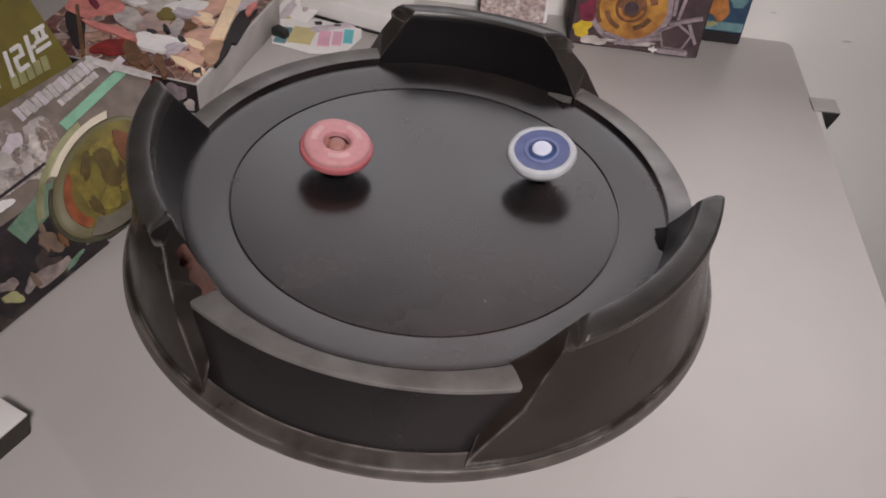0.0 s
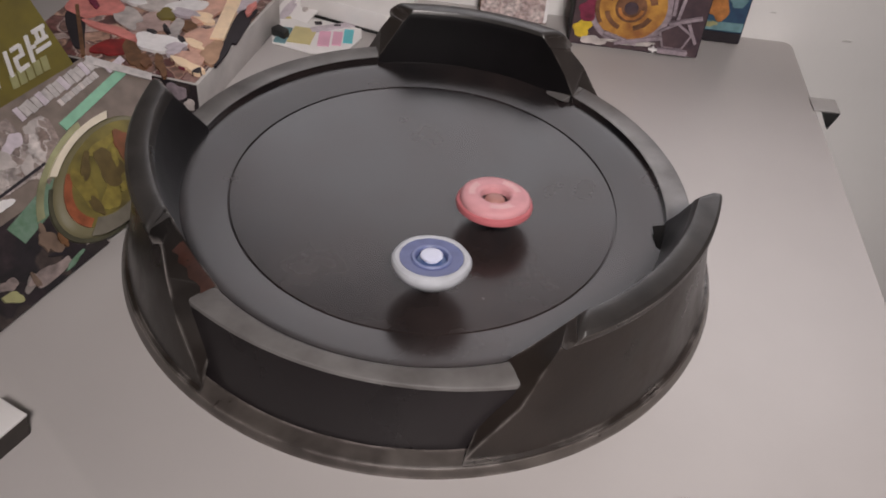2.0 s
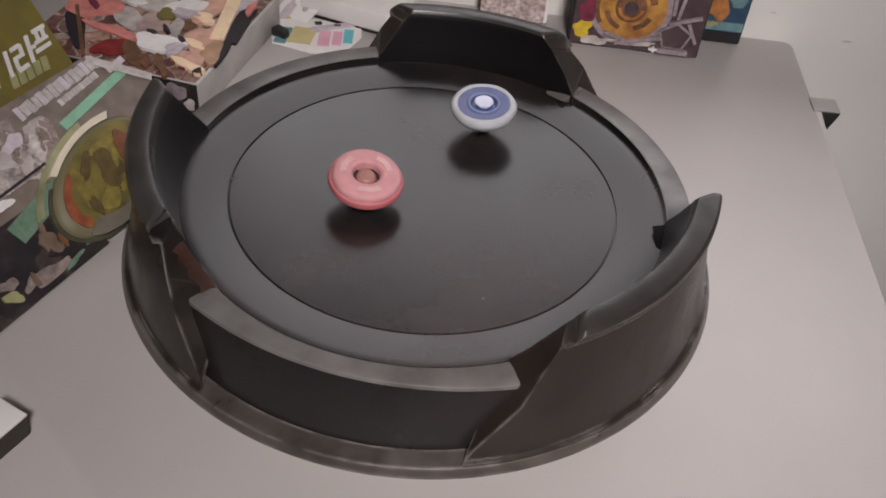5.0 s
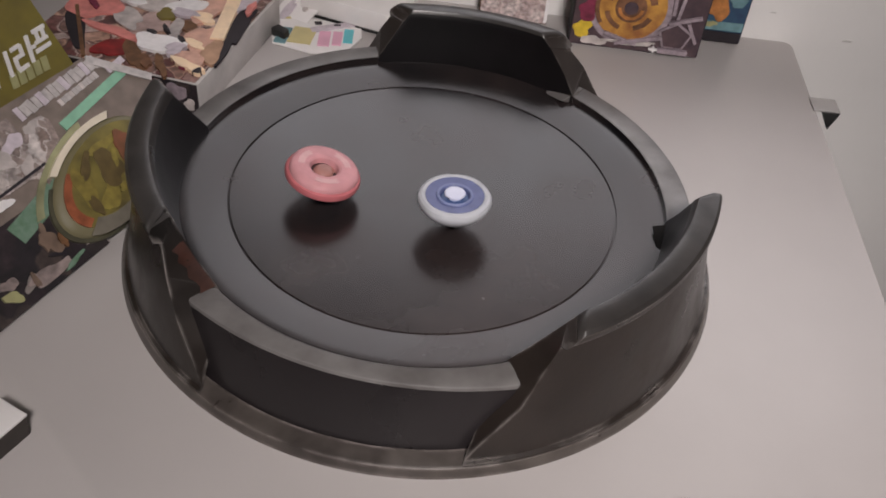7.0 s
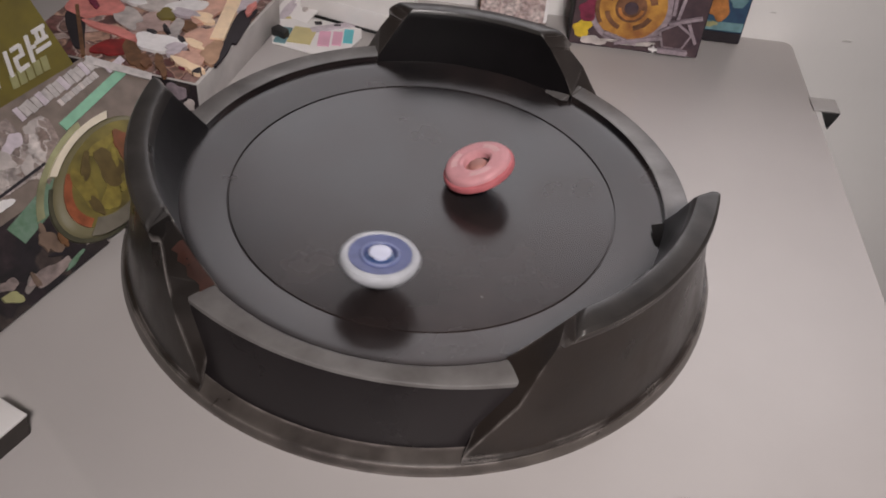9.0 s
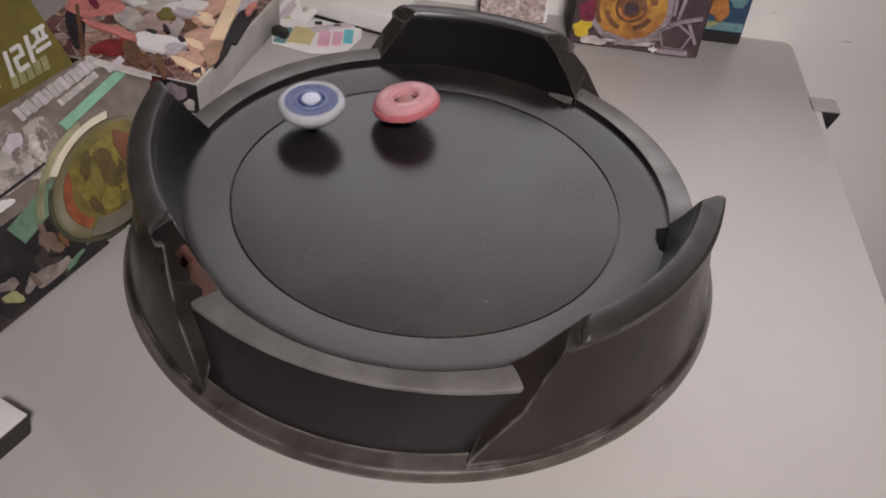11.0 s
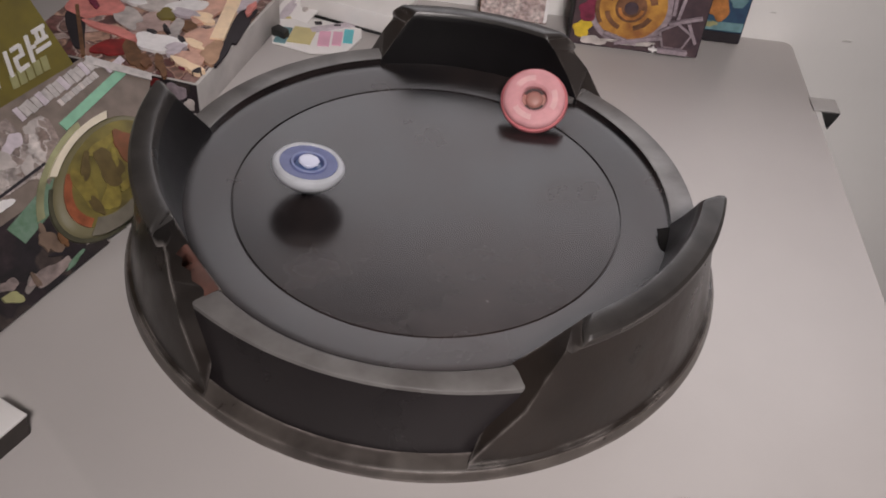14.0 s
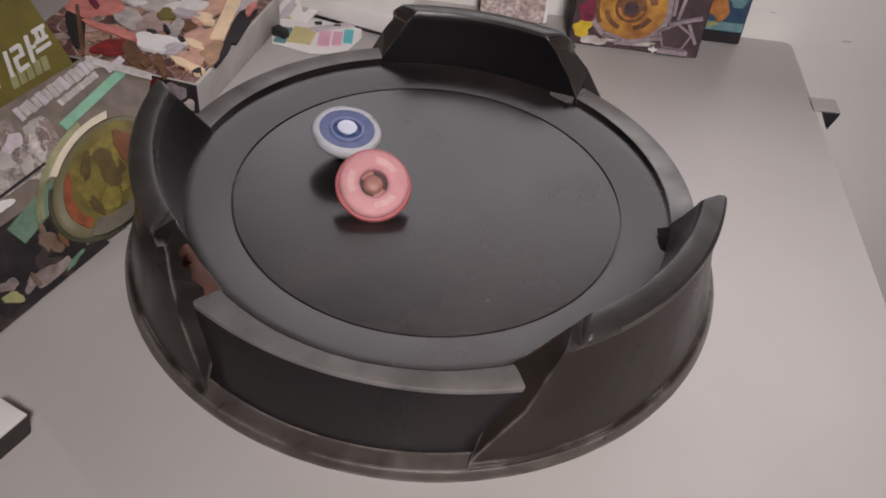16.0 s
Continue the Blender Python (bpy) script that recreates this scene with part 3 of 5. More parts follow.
patch("print_bar", gold_face, -0.0230, 0.0048, 0.0260, 0.0040, 0, BOX_LILAC, 6, "bar")

sea_box, sea_face = carton(0.2745, 0.2940, -4.7, 0.075, 0.026, 0.13, "toy_carton", "dark blue toy carton with a teal band, standing", NAVY_INK, INK)
patch("print_band", sea_face, -0.0375, 0.0165, 0.072, 0.0080, 0, TEAL_INK, 2, "bar")
patch("print_band", sea_face, -0.0375, 0.0060, 0.072, 0.0100, 0, INK, 2, "bar")
patch("print_patch", sea_face, -0.027, 0.0330, 0.018, 0.024, 10, ORANGE_INK, 3)
patch("print_patch", sea_face, -0.031, 0.0180, 0.012, 0.005, 0, OLIVE_PALE, 4)
patch("print_patch", sea_face, -0.012, 0.0420, 0.014, 0.014, 0, TEAL_INK, 3)

pale_box, pale_face = carton(0.0985, 0.3010, -4.7, 0.062, 0.026, 0.11, "toy_carton", "pale pink printed carton standing behind the stadium", PALE_ART, BROWN_INK)
patch("print_edge", pale_face, -0.0015, 0.055, 0.003, 0.106, 0, WHITE_INK, 2, "bar")

# -- flat open box with printed lid, left at the back --
flat_box = tagged(new("flat_box"), "flat white-sided box with a collage printed lid", "box")
flat_box.matrix_basis = pose(-0.1716, 0.1146, 0, 0, 0, -13.6)
FBH = 0.027
part("body", box_bm(0.150, 0.150, FBH, 0.0008, at=(-0.075, 0.075, 0)), mat("greyish_card", (0.52, 0.49, 0.475), 0.6, var=0.14, scale=40), flat_box, "greyish white cardboard sides")
front = part("front_print", prism([(-0.149, 0.001), (-0.001, 0.001), (-0.001, FBH - 0.001), (-0.149, FBH - 0.001)], LIFT), DARK_ART, flat_box, "dark printed front edge")
front.matrix_basis = pose(0, 0, 0, 90)
patch("print_patch", front, -0.018, 0.017, 0.018, 0.013, 20, BOX_LILAC, 2)
patch("print_patch", front, -0.008, 0.008, 0.008, 0.010, 20, GREY_INK, 2)
patch("print_patch", front, -0.034, 0.020, 0.010, 0.008, 20, RED_INK, 2)
lid = part("lid_print", prism([(-0.149, 0.001), (-0.0025, 0.001), (-0.0025, 0.149), (-0.149, 0.149)], LIFT), COLLAGE, flat_box, "collage printed lid")
lid.matrix_basis = pose(0, 0, FBH)
ROSEGREY = mat("rose_grey_print", (0.50, 0.36, 0.33), 0.62, var=0.25, scale=120)
for u, v, w, h, a, m, o, shape in ((-0.128, 0.072, 0.041, 0.040, -10, PINK_INK, 3, "blob"), (-0.091, 0.043, 0.055, 0.011, -10, PINK_INK, 3, "blob"),
                                 (-0.129, 0.075, 0.019, 0.006, -43, MAROON_INK, 5, "blob"), (-0.122, 0.038, 0.082, 0.012, -54, INK, 2, "blob"),
                                 (-0.117, 0.035, 0.081, 0.003, -55, BROWN_INK, 3, "bar"), (-0.082, 0.021, 0.023, 0.028, -3, RED_INK, 2, "blob"),
                                 (-0.063, 0.020, 0.045, 0.014, -52, BROWN_INK, 2, "blob"), (-0.048, 0.012, 0.018, 0.008, -51, DEEP_GOLD, 4, "blob"),
                                 (-0.036, 0.012, 0.033, 0.007, -56, BROWN_INK, 3, "blob"), (-0.095, 0.067, 0.043, 0.018, -36, GREY_INK, 3, "blob"),
                                 (-0.074, 0.067, 0.034, 0.036, -2, ROSEGREY, 2, "blob"), (-0.082, 0.096, 0.040, 0.024, 7, GREY_INK, 4, "blob"),
                                 (-0.068, 0.081, 0.015, 0.017, 1, OLIVE_INK, 5, "blob"), (-0.060, 0.101, 0.031, 0.023, 38, WHITE_INK, 4, "blob"),
                                 (-0.055, 0.089, 0.026, 0.010, -2, LILAC_INK, 5, "blob"), (-0.052, 0.039, 0.035, 0.028, -6, WHITE_INK, 5, "blob"),
                                 (-0.049, 0.060, 0.039, 0.011, 108, GREY_INK, 4, "blob"), (-0.036, 0.035, 0.017, 0.014, 58, LILAC_INK, 6, "blob"),
                                 (-0.064, 0.051, 0.008, 0.005, -16, INK, 6, "blob"), (-0.056, 0.059, 0.013, 0.004, -47, INK, 6, "blob"),
                                 (-0.038, 0.049, 0.012, 0.004, -41, INK, 6, "blob"), (-0.042, 0.070, 0.021, 0.015, -38, BROWN_INK, 3, "blob"),
                                 (-0.041, 0.103, 0.044, 0.025, 75, ROSE_INK, 3, "blob"), (-0.038, 0.088, 0.022, 0.012, -18, CREAM_INK, 4, "blob"),
                                 (-0.021, 0.093, 0.068, 0.011, -77, CREAM_INK, 6, "bar"), (-0.025, 0.056, 0.046, 0.022, -76, ROSE_INK, 4, "blob"),
                                 (-0.027, 0.048, 0.021, 0.009, -17, CREAM_INK, 5, "blob"), (-0.009, 0.043, 0.041, 0.013, -81, TAN_INK, 4, "blob"),
                                 (-0.020, 0.028, 0.025, 0.017, -9, ROSE_INK, 5, "blob"), (-0.018, 0.018, 0.029, 0.009, -19, CREAM_INK, 6, "blob"),
                                 (-0.008, 0.012, 0.011, 0.006, -14, CREAM_INK, 6, "blob"), (-0.008, 0.089, 0.057, 0.013, -83, INK, 3, "bar"),
                                 (-0.003, 0.053, 0.046, 0.007, -84, INK, 3, "blob"), (-0.018, 0.124, 0.033, 0.013, -100, LILAC_INK, 5, "blob"),
                                 (-0.010, 0.115, 0.020, 0.007, -87, PINK_INK, 6, "blob"), (-0.006, 0.012, 0.007, 0.007, -19, INK, 6, "blob"),
                                 (-0.057, 0.032, 0.016, 0.009, -16, BROWN_INK, 3, "blob"), (-0.023, 0.017, 0.012, 0.005, -30, MAROON_INK, 4, "blob"),
                                 (-0.102, 0.093, 0.025, 0.014, -4, WHITE_INK, 5, "blob")):
    patch("print_patch", lid, u, v, w, h, a, m, o, shape)

# -- wedge-shaped blister pack leaning beside the stadium --
U_YAW = 65.15
pack = tagged(new("blister_pack"), "olive and grey toy blister pack with a clear round window", "toy package")
pack.matrix_basis = pose(-0.203, -0.050, 0, 0, 0, U_YAW)
# its x runs along the table, its y away from the stadium, z up


def pack_body():
    bm = bmesh.new()
    sect = [(0.002, 0.0005), (0.0715, 0.0700), (0.0760, 0.0720), (0.100, 0.004), (0.098, 0.0005)]
    rows = [[bm.verts.new((x, y + 0.002, z)) for y, z in sect] for x in (-0.14, -0.07, 0.0, 0.05, 0.085)]
    for p, q in zip(rows, rows[1:]):
        for i in range(len(sect)):
            j = (i + 1) % len(sect)
            bm.faces.new((p[i], q[i], q[j], p[j]))
    bm.faces.new(rows[0])
    bm.faces.new(rows[-1][::-1])
    bmesh.ops.recalc_face_normals(bm, faces=bm.faces[:])
    bmesh.ops.bevel(bm, geom=bm.edges[:], offset=0.0008, segments=1, affect="EDGES")
    return bm


part("tray", pack_body(), INK, pack, "dark card tray")
card = part("front_card", prism([(-0.14, 0.001), (-0.020, 0.001), (0.020, 0.004), (0.060, 0.016), (0.095, 0.046), (0.126, 0.070), (0.091, 0.1035), (-0.14, 0.1035)], 0.0012), TAUPE_INK, pack, "taupe printed front card")
card.matrix_basis = pose(0, 0, 0, 45)
patch("print_patch", card, -0.055, 0.0775, 0.150, 0.037, 0, GREY_ART, 3, "bar")
patch("print_patch", card, 0.020, 0.070, 0.040, 0.030, 20, GREY_ART, 3)
patch("print_patch", card, -0.060, 0.024, 0.155, 0.046, 0, DARK_ART, 3, "bar")
patch("print_patch", card, 0.018, 0.024, 0.050, 0.036, 35, DARK_ART, 3)
for k in range(15):
    patch("text_bar", card, 0.029 + 0.0048 * k, 0.0940 + 0.00025 * k, 0.0045 if k % 3 else 0.0038, 0.0088 - 0.0012 * (k % 2), 3 + 4 * (k % 3), PALE_TEXT if k % 4 else LILAC_INK, 3, "bar")
for k in range(11):
    patch("text_bar", card, 0.057 + 0.0033 * k, 0.0870 + 0.00030 * k, 0.0031, 0.0044 - 0.0005 * (k % 2), 5, PALE_TEXT if k % 3 else GREY_INK, 3, "bar")
patch("text_bar", card, 0.108, 0.0890, 0.016, 0.0046, 6, LILAC_INK, 3, "bar")
patch("print_stripe", card, 0.078, 0.0785, 0.064, 0.0062, 8, MINT_INK, 3, "bar", "mint green stripe")
for u, v, w, h, a, m in ((0.012, 0.082, 0.016, 0.009, 20, LILAC_INK), (0.000, 0.076, 0.014, 0.010, -20, GREY_INK), (0.028, 0.084, 0.010, 0.007, 0, GREY_INK), (0.010, 0.066, 0.014, 0.007, 30, GREY_INK),
                         (0.030, 0.058, 0.020, 0.007, 32, LILAC_INK), (-0.020, 0.082, 0.014, 0.012, 0, LILAC_INK), (-0.018, 0.0555, 0.014, 0.005, 6, WHITE_INK),
                         (-0.038, 0.011, 0.014, 0.005, 20, DIM_GREY), (0.012, 0.0110, 0.014, 0.005, 30, DIM_GREY)):
    patch("print_patch", card, u, v, w, h, a, m, 4)
ROSYGREY = mat("rosy_grey_print", (0.34, 0.27, 0.255), 0.62, var=0.35, scale=140)
for u, v, w, h, a, m in ((-0.012, 0.023, 0.016, 0.010, -57, DIM_TAN), (-0.013, 0.027, 0.016, 0.005, -118, DIM_TAN), (-0.026, 0.009, 0.030, 0.008, -1, ROSYGREY), (-0.015, 0.008, 0.011, 0.006, 10, ROSYGREY), (-0.049, 0.018, 0.011, 0.007, -20, ROSYGREY),
                         (-0.052, 0.011, 0.013, 0.006, -27, OLIVE_PALE), (-0.035, 0.011, 0.009, 0.004, -107, DIM_TAN), (-0.005, 0.020, 0.009, 0.005, -107, BROWN_INK), (-0.008, 0.006, 0.018, 0.003, 9, MOSS_INK), (-0.013, 0.015, 0.010, 0.004, -21, INK)):
    patch("print_patch", card, u, v, w, h, a, m, 5)
patch("print_gem", card, -0.006, 0.0415, 0.040, 0.0130, 12, MOSS_INK, 4, "bar", "mossy green printed gem")
patch("print_gem", card, 0.018, 0.0470, 0.018, 0.0100, 24, MOSS_INK, 4, "bar")
patch("print_edge", card, -0.050, 0.0595, 0.140, 0.0018, 2, INK, 4, "bar")
patch("print_edge", card, 0.1085, 0.0855, 0.0055, 0.046, 46, PALE_TEXT, 4, "bar")
back_card = part("back_card", prism([(-0.14, -0.001), (0.0835, -0.001), (0.063, 0.072), (-0.14, 0.080)], 0.0012), OLIVE_INK, pack, "olive printed upper card")
back_card.matrix_basis = pose(0, 0.0730, 0.0730, 80)
patch("print_patch", back_card, 0.040, 0.066, 0.040, 0.012, 0, ROSE_INK, 3)
for u, v, w, h, a in ((0.0270, 0.0190, 0.0030, 0.0150, -8), (0.0385, 0.0215, 0.0026, 0.0160, -4), (0.0465, 0.0285, 0.0075, 0.0024, 4), (0.0500, 0.0255, 0.0026, 0.0070, 0), (0.0470, 0.0225, 0.0078, 0.0024, 4),
                      (0.0440, 0.0190, 0.0026, 0.0070, 0), (0.0475, 0.0150, 0.0085, 0.0024, 4), (0.0560, 0.0235, 0.0026, 0.0170, -4), (0.0665, 0.0320, 0.0100, 0.0024, 2), (0.0642, 0.0285, 0.0024, 0.0070, 0),
                      (0.0690, 0.0285, 0.0024, 0.0070, 0), (0.0665, 0.0250, 0.0105, 0.0024, 2), (0.0660, 0.0200, 0.0125, 0.0026, 3), (0.0590, 0.0235, 0.0040, 0.0022, 0)):
    patch("logo_bar", back_card, u, v, w, h, a, WHITE_INK, 3, "bar")
for k in range(5):
    patch("text_bar", back_card, 0.038 + 0.0062 * k, 0.0105, 0.0048, 0.0088, -3, OLIVE_PALE, 3, "bar")


def dome():
    bm = bmesh.new()
    rows = []
    for s, z in ((1.0, 0.0), (0.985, 0.003), (0.94, 0.0055), (0.84, 0.0070), (0.6, 0.0080), (0.3, 0.0082)):
        rows.append([bm.verts.new((0.050 * s * math.cos(2 * math.pi * i / 48), 0.0280 * s * math.sin(2 * math.pi * i / 48), z)) for i in range(48)])
    for p, q in zip(rows, rows[1:]):
        for i in range(48):
            j = (i + 1) % 48
            bm.faces.new((p[i], p[j], q[j], q[i]))
    bm.faces.new(rows[-1])
    return bm


def oval_arc(r0, r1, a0, a1, depth, z=0.0):
    return prism([(x, y * 0.56) for x, y in arc_band(r0, r1, a0, a1, 24)], depth, z=z)


window = part("window_insert", dome(), OLIVE_DISC, pack, "clear greenish dome over an orange and olive disc", sharp=60)
window.matrix_basis = pose(0, 0, 0, 45) @ pose(0.047, 0.0345, 0.0012, 0, 0, 16)
# the rim's bright cream holds the highlight along its upper edge
part("window_rim", oval_arc(0.0490, 0.0560, 48, 118, 0.0048), mat("cream_highlight_rim", (0.80, 0.72, 0.58), 0.3, var=0.2), window, "pale plastic rim with its cream highlight in the colour")
part("window_side", oval_arc(0.0490, 0.0525, 128, 335, 0.003), mat("grey_green_rim", (0.085, 0.080, 0.052), 0.45, var=0.3), window)
part("disc_print", prism([(x, y * 0.56) for x, y in disc_pts(0.0430, 40)], 0.0006, z=0.0079), mat("olive_gold_print", (0.20, 0.165, 0.045), 0.4, var=0.3, scale=90, second=(0.085, 0.068, 0.030)), window, "olive printed disc")
part("window_border", oval_arc(0.0560, 0.0625, 72, 150, 0.0016), mat("pale_green_plastic", (0.36, 0.36, 0.21), 0.3, var=0.3, scale=60), window, "pale green clear plastic border")
part("window_foot", oval_arc(0.0350, 0.0490, 205, 290, 0.0012, 0.0076), mat("milky_plastic", (0.20, 0.18, 0.145), 0.25, var=0.25, scale=60), window, "milky clear plastic edge")
DISC_GOLD = mat("yellow_olive_print", (0.25, 0.205, 0.05), 0.4, var=0.35, scale=220, second=(0.15, 0.115, 0.035))
DISC_DARK = mat("dark_brown_print", (0.125, 0.090, 0.036), 0.4, var=0.4, scale=160, second=(0.075, 0.055, 0.026))
DISC_RED = mat("red_brown_print", (0.19, 0.070, 0.038), 0.4, var=0.35, scale=160, second=(0.10, 0.06, 0.03))
for u, v, w, h, a, m, o in ((-0.020, 0.008, 0.030, 0.011, 62, DISC_GOLD, 1), (-0.014, -0.008, 0.024, 0.010, 20, DISC_GOLD, 1), (0.012, 0.014, 0.028, 0.007, -18, DISC_GOLD, 1),
                            (0.002, 0.003, 0.028, 0.015, 70, DISC_DARK, 2), (-0.008, 0.015, 0.022, 0.005, 25, DISC_DARK, 2), (0.022, 0.003, 0.020, 0.015, 75, DISC_RED, 2),
                            (0.006, -0.013, 0.026, 0.006, -12, DISC_GOLD, 2), (-0.026, -0.004, 0.014, 0.006, 80, DISC_DARK, 2), (0.010, 0.004, 0.012, 0.004, 40, DISC_GOLD, 3)):
    patch("disc_patch", window, u, v, w, h, a, m, o).matrix_basis = pose(0, 0, 0.0082)
for r0, r1, a0, a1 in ((0.0360, 0.0430, 118, 200),):
    part("window_band", oval_arc(r0, r1, a0, a1, 0.0010, 0.0080), RUST, window, "orange curved band")

# -- paper things at the back --
sheet = tagged(new("sticker_sheet"), "white card with yellow, pink and cyan colour swatches", "card")
sheet.matrix_basis = pose(-0.0985, 0.243, 0.0005, 0, 0, 14)
part("card", prism([(-0.042, -0.006), (-0.012, -0.026), (0.016, -0.029), (0.034, -0.006), (0.036, 0.010), (0.000, 0.030), (-0.040, 0.034)], 0.0015), WHITE, sheet)
for u, v, w, h, a, m in ((-0.016, 0.002, 0.020, 0.026, -20, SWATCH_SAND), (0.002, -0.005, 0.010, 0.024, -12, SWATCH_PINK), (0.013, -0.006, 0.008, 0.022, -12, SWATCH_PINK), (0.023, -0.003, 0.008, 0.022, -12, SWATCH_CYAN),
                         (-0.032, 0.004, 0.010, 0.026, -20, TEAL_INK), (0.012, 0.014, 0.040, 0.008, 12, LILAC_INK), (0.000, 0.022, 0.006, 0.004, 0, INK), (0.016, 0.016, 0.006, 0.003, 0, INK)):
    patch("swatch", sheet, u, v, w, h, a, m, 4, "bar")
leaflet = tagged(new("leaflet"), "white folded leaflet leaning behind the colour card", "leaflet")
leaflet.matrix_basis = pose(-0.128, 0.272, 0.001, 24, 0, -32)
part("page", prism([(-0.020, -0.030), (0.016, -0.030), (0.018, 0.036), (-0.018, 0.036)], 0.0012), WHITE, leaflet)
patch("print_patch", leaflet, 0.002, -0.010, 0.014, 0.020, 0, SWATCH_SAND, 3)
patch("print_patch", leaflet, 0.006, 0.014, 0.005, 0.010, 20, GREY_INK, 3)
patch("print_patch", leaflet, -0.008, 0.004, 0.008, 0.030, 0, LILAC_INK, 3)
tagged(part("card_stand", prism([(-0.007, -0.003), (0.008, -0.004), (0.007, 0.004), (-0.006, 0.006)], 0.009, 0.001), DARK, at=pose(-0.133, 0.238, 0, 0, 0, -30)),
               "small black wedge between box and cards", "wedge")
notebook = tagged(new("notebook"), "white book by the wall on a dark strip for its shadow", "book")
notebook.matrix_basis = pose(-0.070, 0.288, 0, 0, 0, -20)
# thin dark slab added as the shadow line under the book
part("shadow_strip", box_bm(0.090, 0.046, 0.003, 0.001), DARK, notebook, "dark strip in place of the book's shadow")
part("book_block", box_bm(0.094, 0.046, 0.018, 0.002, at=(0, -0.001, 0.0031)), WHITE, notebook, "white book block")

# -- small white box near the front edge --
small_box = tagged(new("small_box"), "small box with a white card lid, body darkened as its shadow", "box")
small_box.matrix_basis = pose(-0.1903, -0.1782, 0, 0, 0, 152)
# dark body takes the place of the soft shadow below the lid
part("body", box_bm(0.0195, 0.067, 0.0140, 0.0008, at=(0.0104, 0.0345, 0)), mat("shadow_brown_card", (0.050, 0.041, 0.037), 0.6, var=0.2, scale=60), small_box, "dark brown body standing in for the shadow below the lid")
part("lid", box_bm(0.0205, 0.069, 0.0018, 0.0007, at=(0.01025, 0.0345, 0.0138)), WHITE, small_box, "white card lid")

# -- toothed strip at the front of the table --
strip = tagged(new("toothed_strip"), "dark plastic toothed strip lying on the table", "plastic strip")
strip.matrix_basis = pose(0.128, -0.1965, 0, 0, 0, 5)
part("band", box_bm(0.090, 0.009, 0.003, 0.0008, at=(0.020, -0.007, 0)), DARK, strip)
for k, tall in ((0.0, 0.0035), (0.0168, 0.006), (0.0312, 0.0045)):
    part("tooth", box_bm(0.0055 if k else 0.004, tall + 0.001, 0.003, 0.0009, at=(k, tall / 2 - 0.0028, 0)), DARK, strip)

# -- metal bracket at the table's edge --
bracket = tagged(new("table_bracket"), "grey metal bracket with a black hook at the table edge", "bracket")
bracket.matrix_basis = pose(0.327, 0.2005, 0.0, 0, 0, -3)
part("plate", box_bm(0.022, 0.020, 0.0012, 0.0003, at=(0.0005, 0, 0.0002)), STEEL, bracket, "grey metal plate")
part("hook", prism([(-0.0035, 0.0), (0.0115, 0.0), (0.006, -0.016)], 0.006, 0.0003), DARK, bracket, "black triangular hook").matrix_basis = pose(0, -0.0045, -0.0002, 90)

# -- scuffs on the wall --
SCUFF = mat("scuff_grey", (0.64, 0.62, 0.60), 0.8)
for sx, sz, w, h in ((0.3755, 0.0065, 0.010, 0.0022), (0.302, 0.026, 0.006, 0.0015)):
    sc = part("wall_scuff", prism([(-w / 2, -h / 3), (w / 3, -h / 2), (w / 2, h / 3), (-w / 4, h / 2)], 0.0004), SCUFF, at=TF @ pose(sx - 0.022, 0.3308, sz, 90))
    tagged(sc, "small grey scuff mark on the white wall", "scuff", kind="structure")


def lean(x, y, nx, ny):
    """A top standing on its tip on the bowl, its axis leaning by (nx, ny)."""
    n = Vector((nx, ny, math.sqrt(max(0.05, 1 - nx * nx - ny * ny))))
    turn = Vector((0, 0, 1)).rotation_difference(n).to_matrix().to_4x4()
    return Matrix.Translation((x, y, floor_height(math.hypot(x, y)) + 0.0002)) @ turn


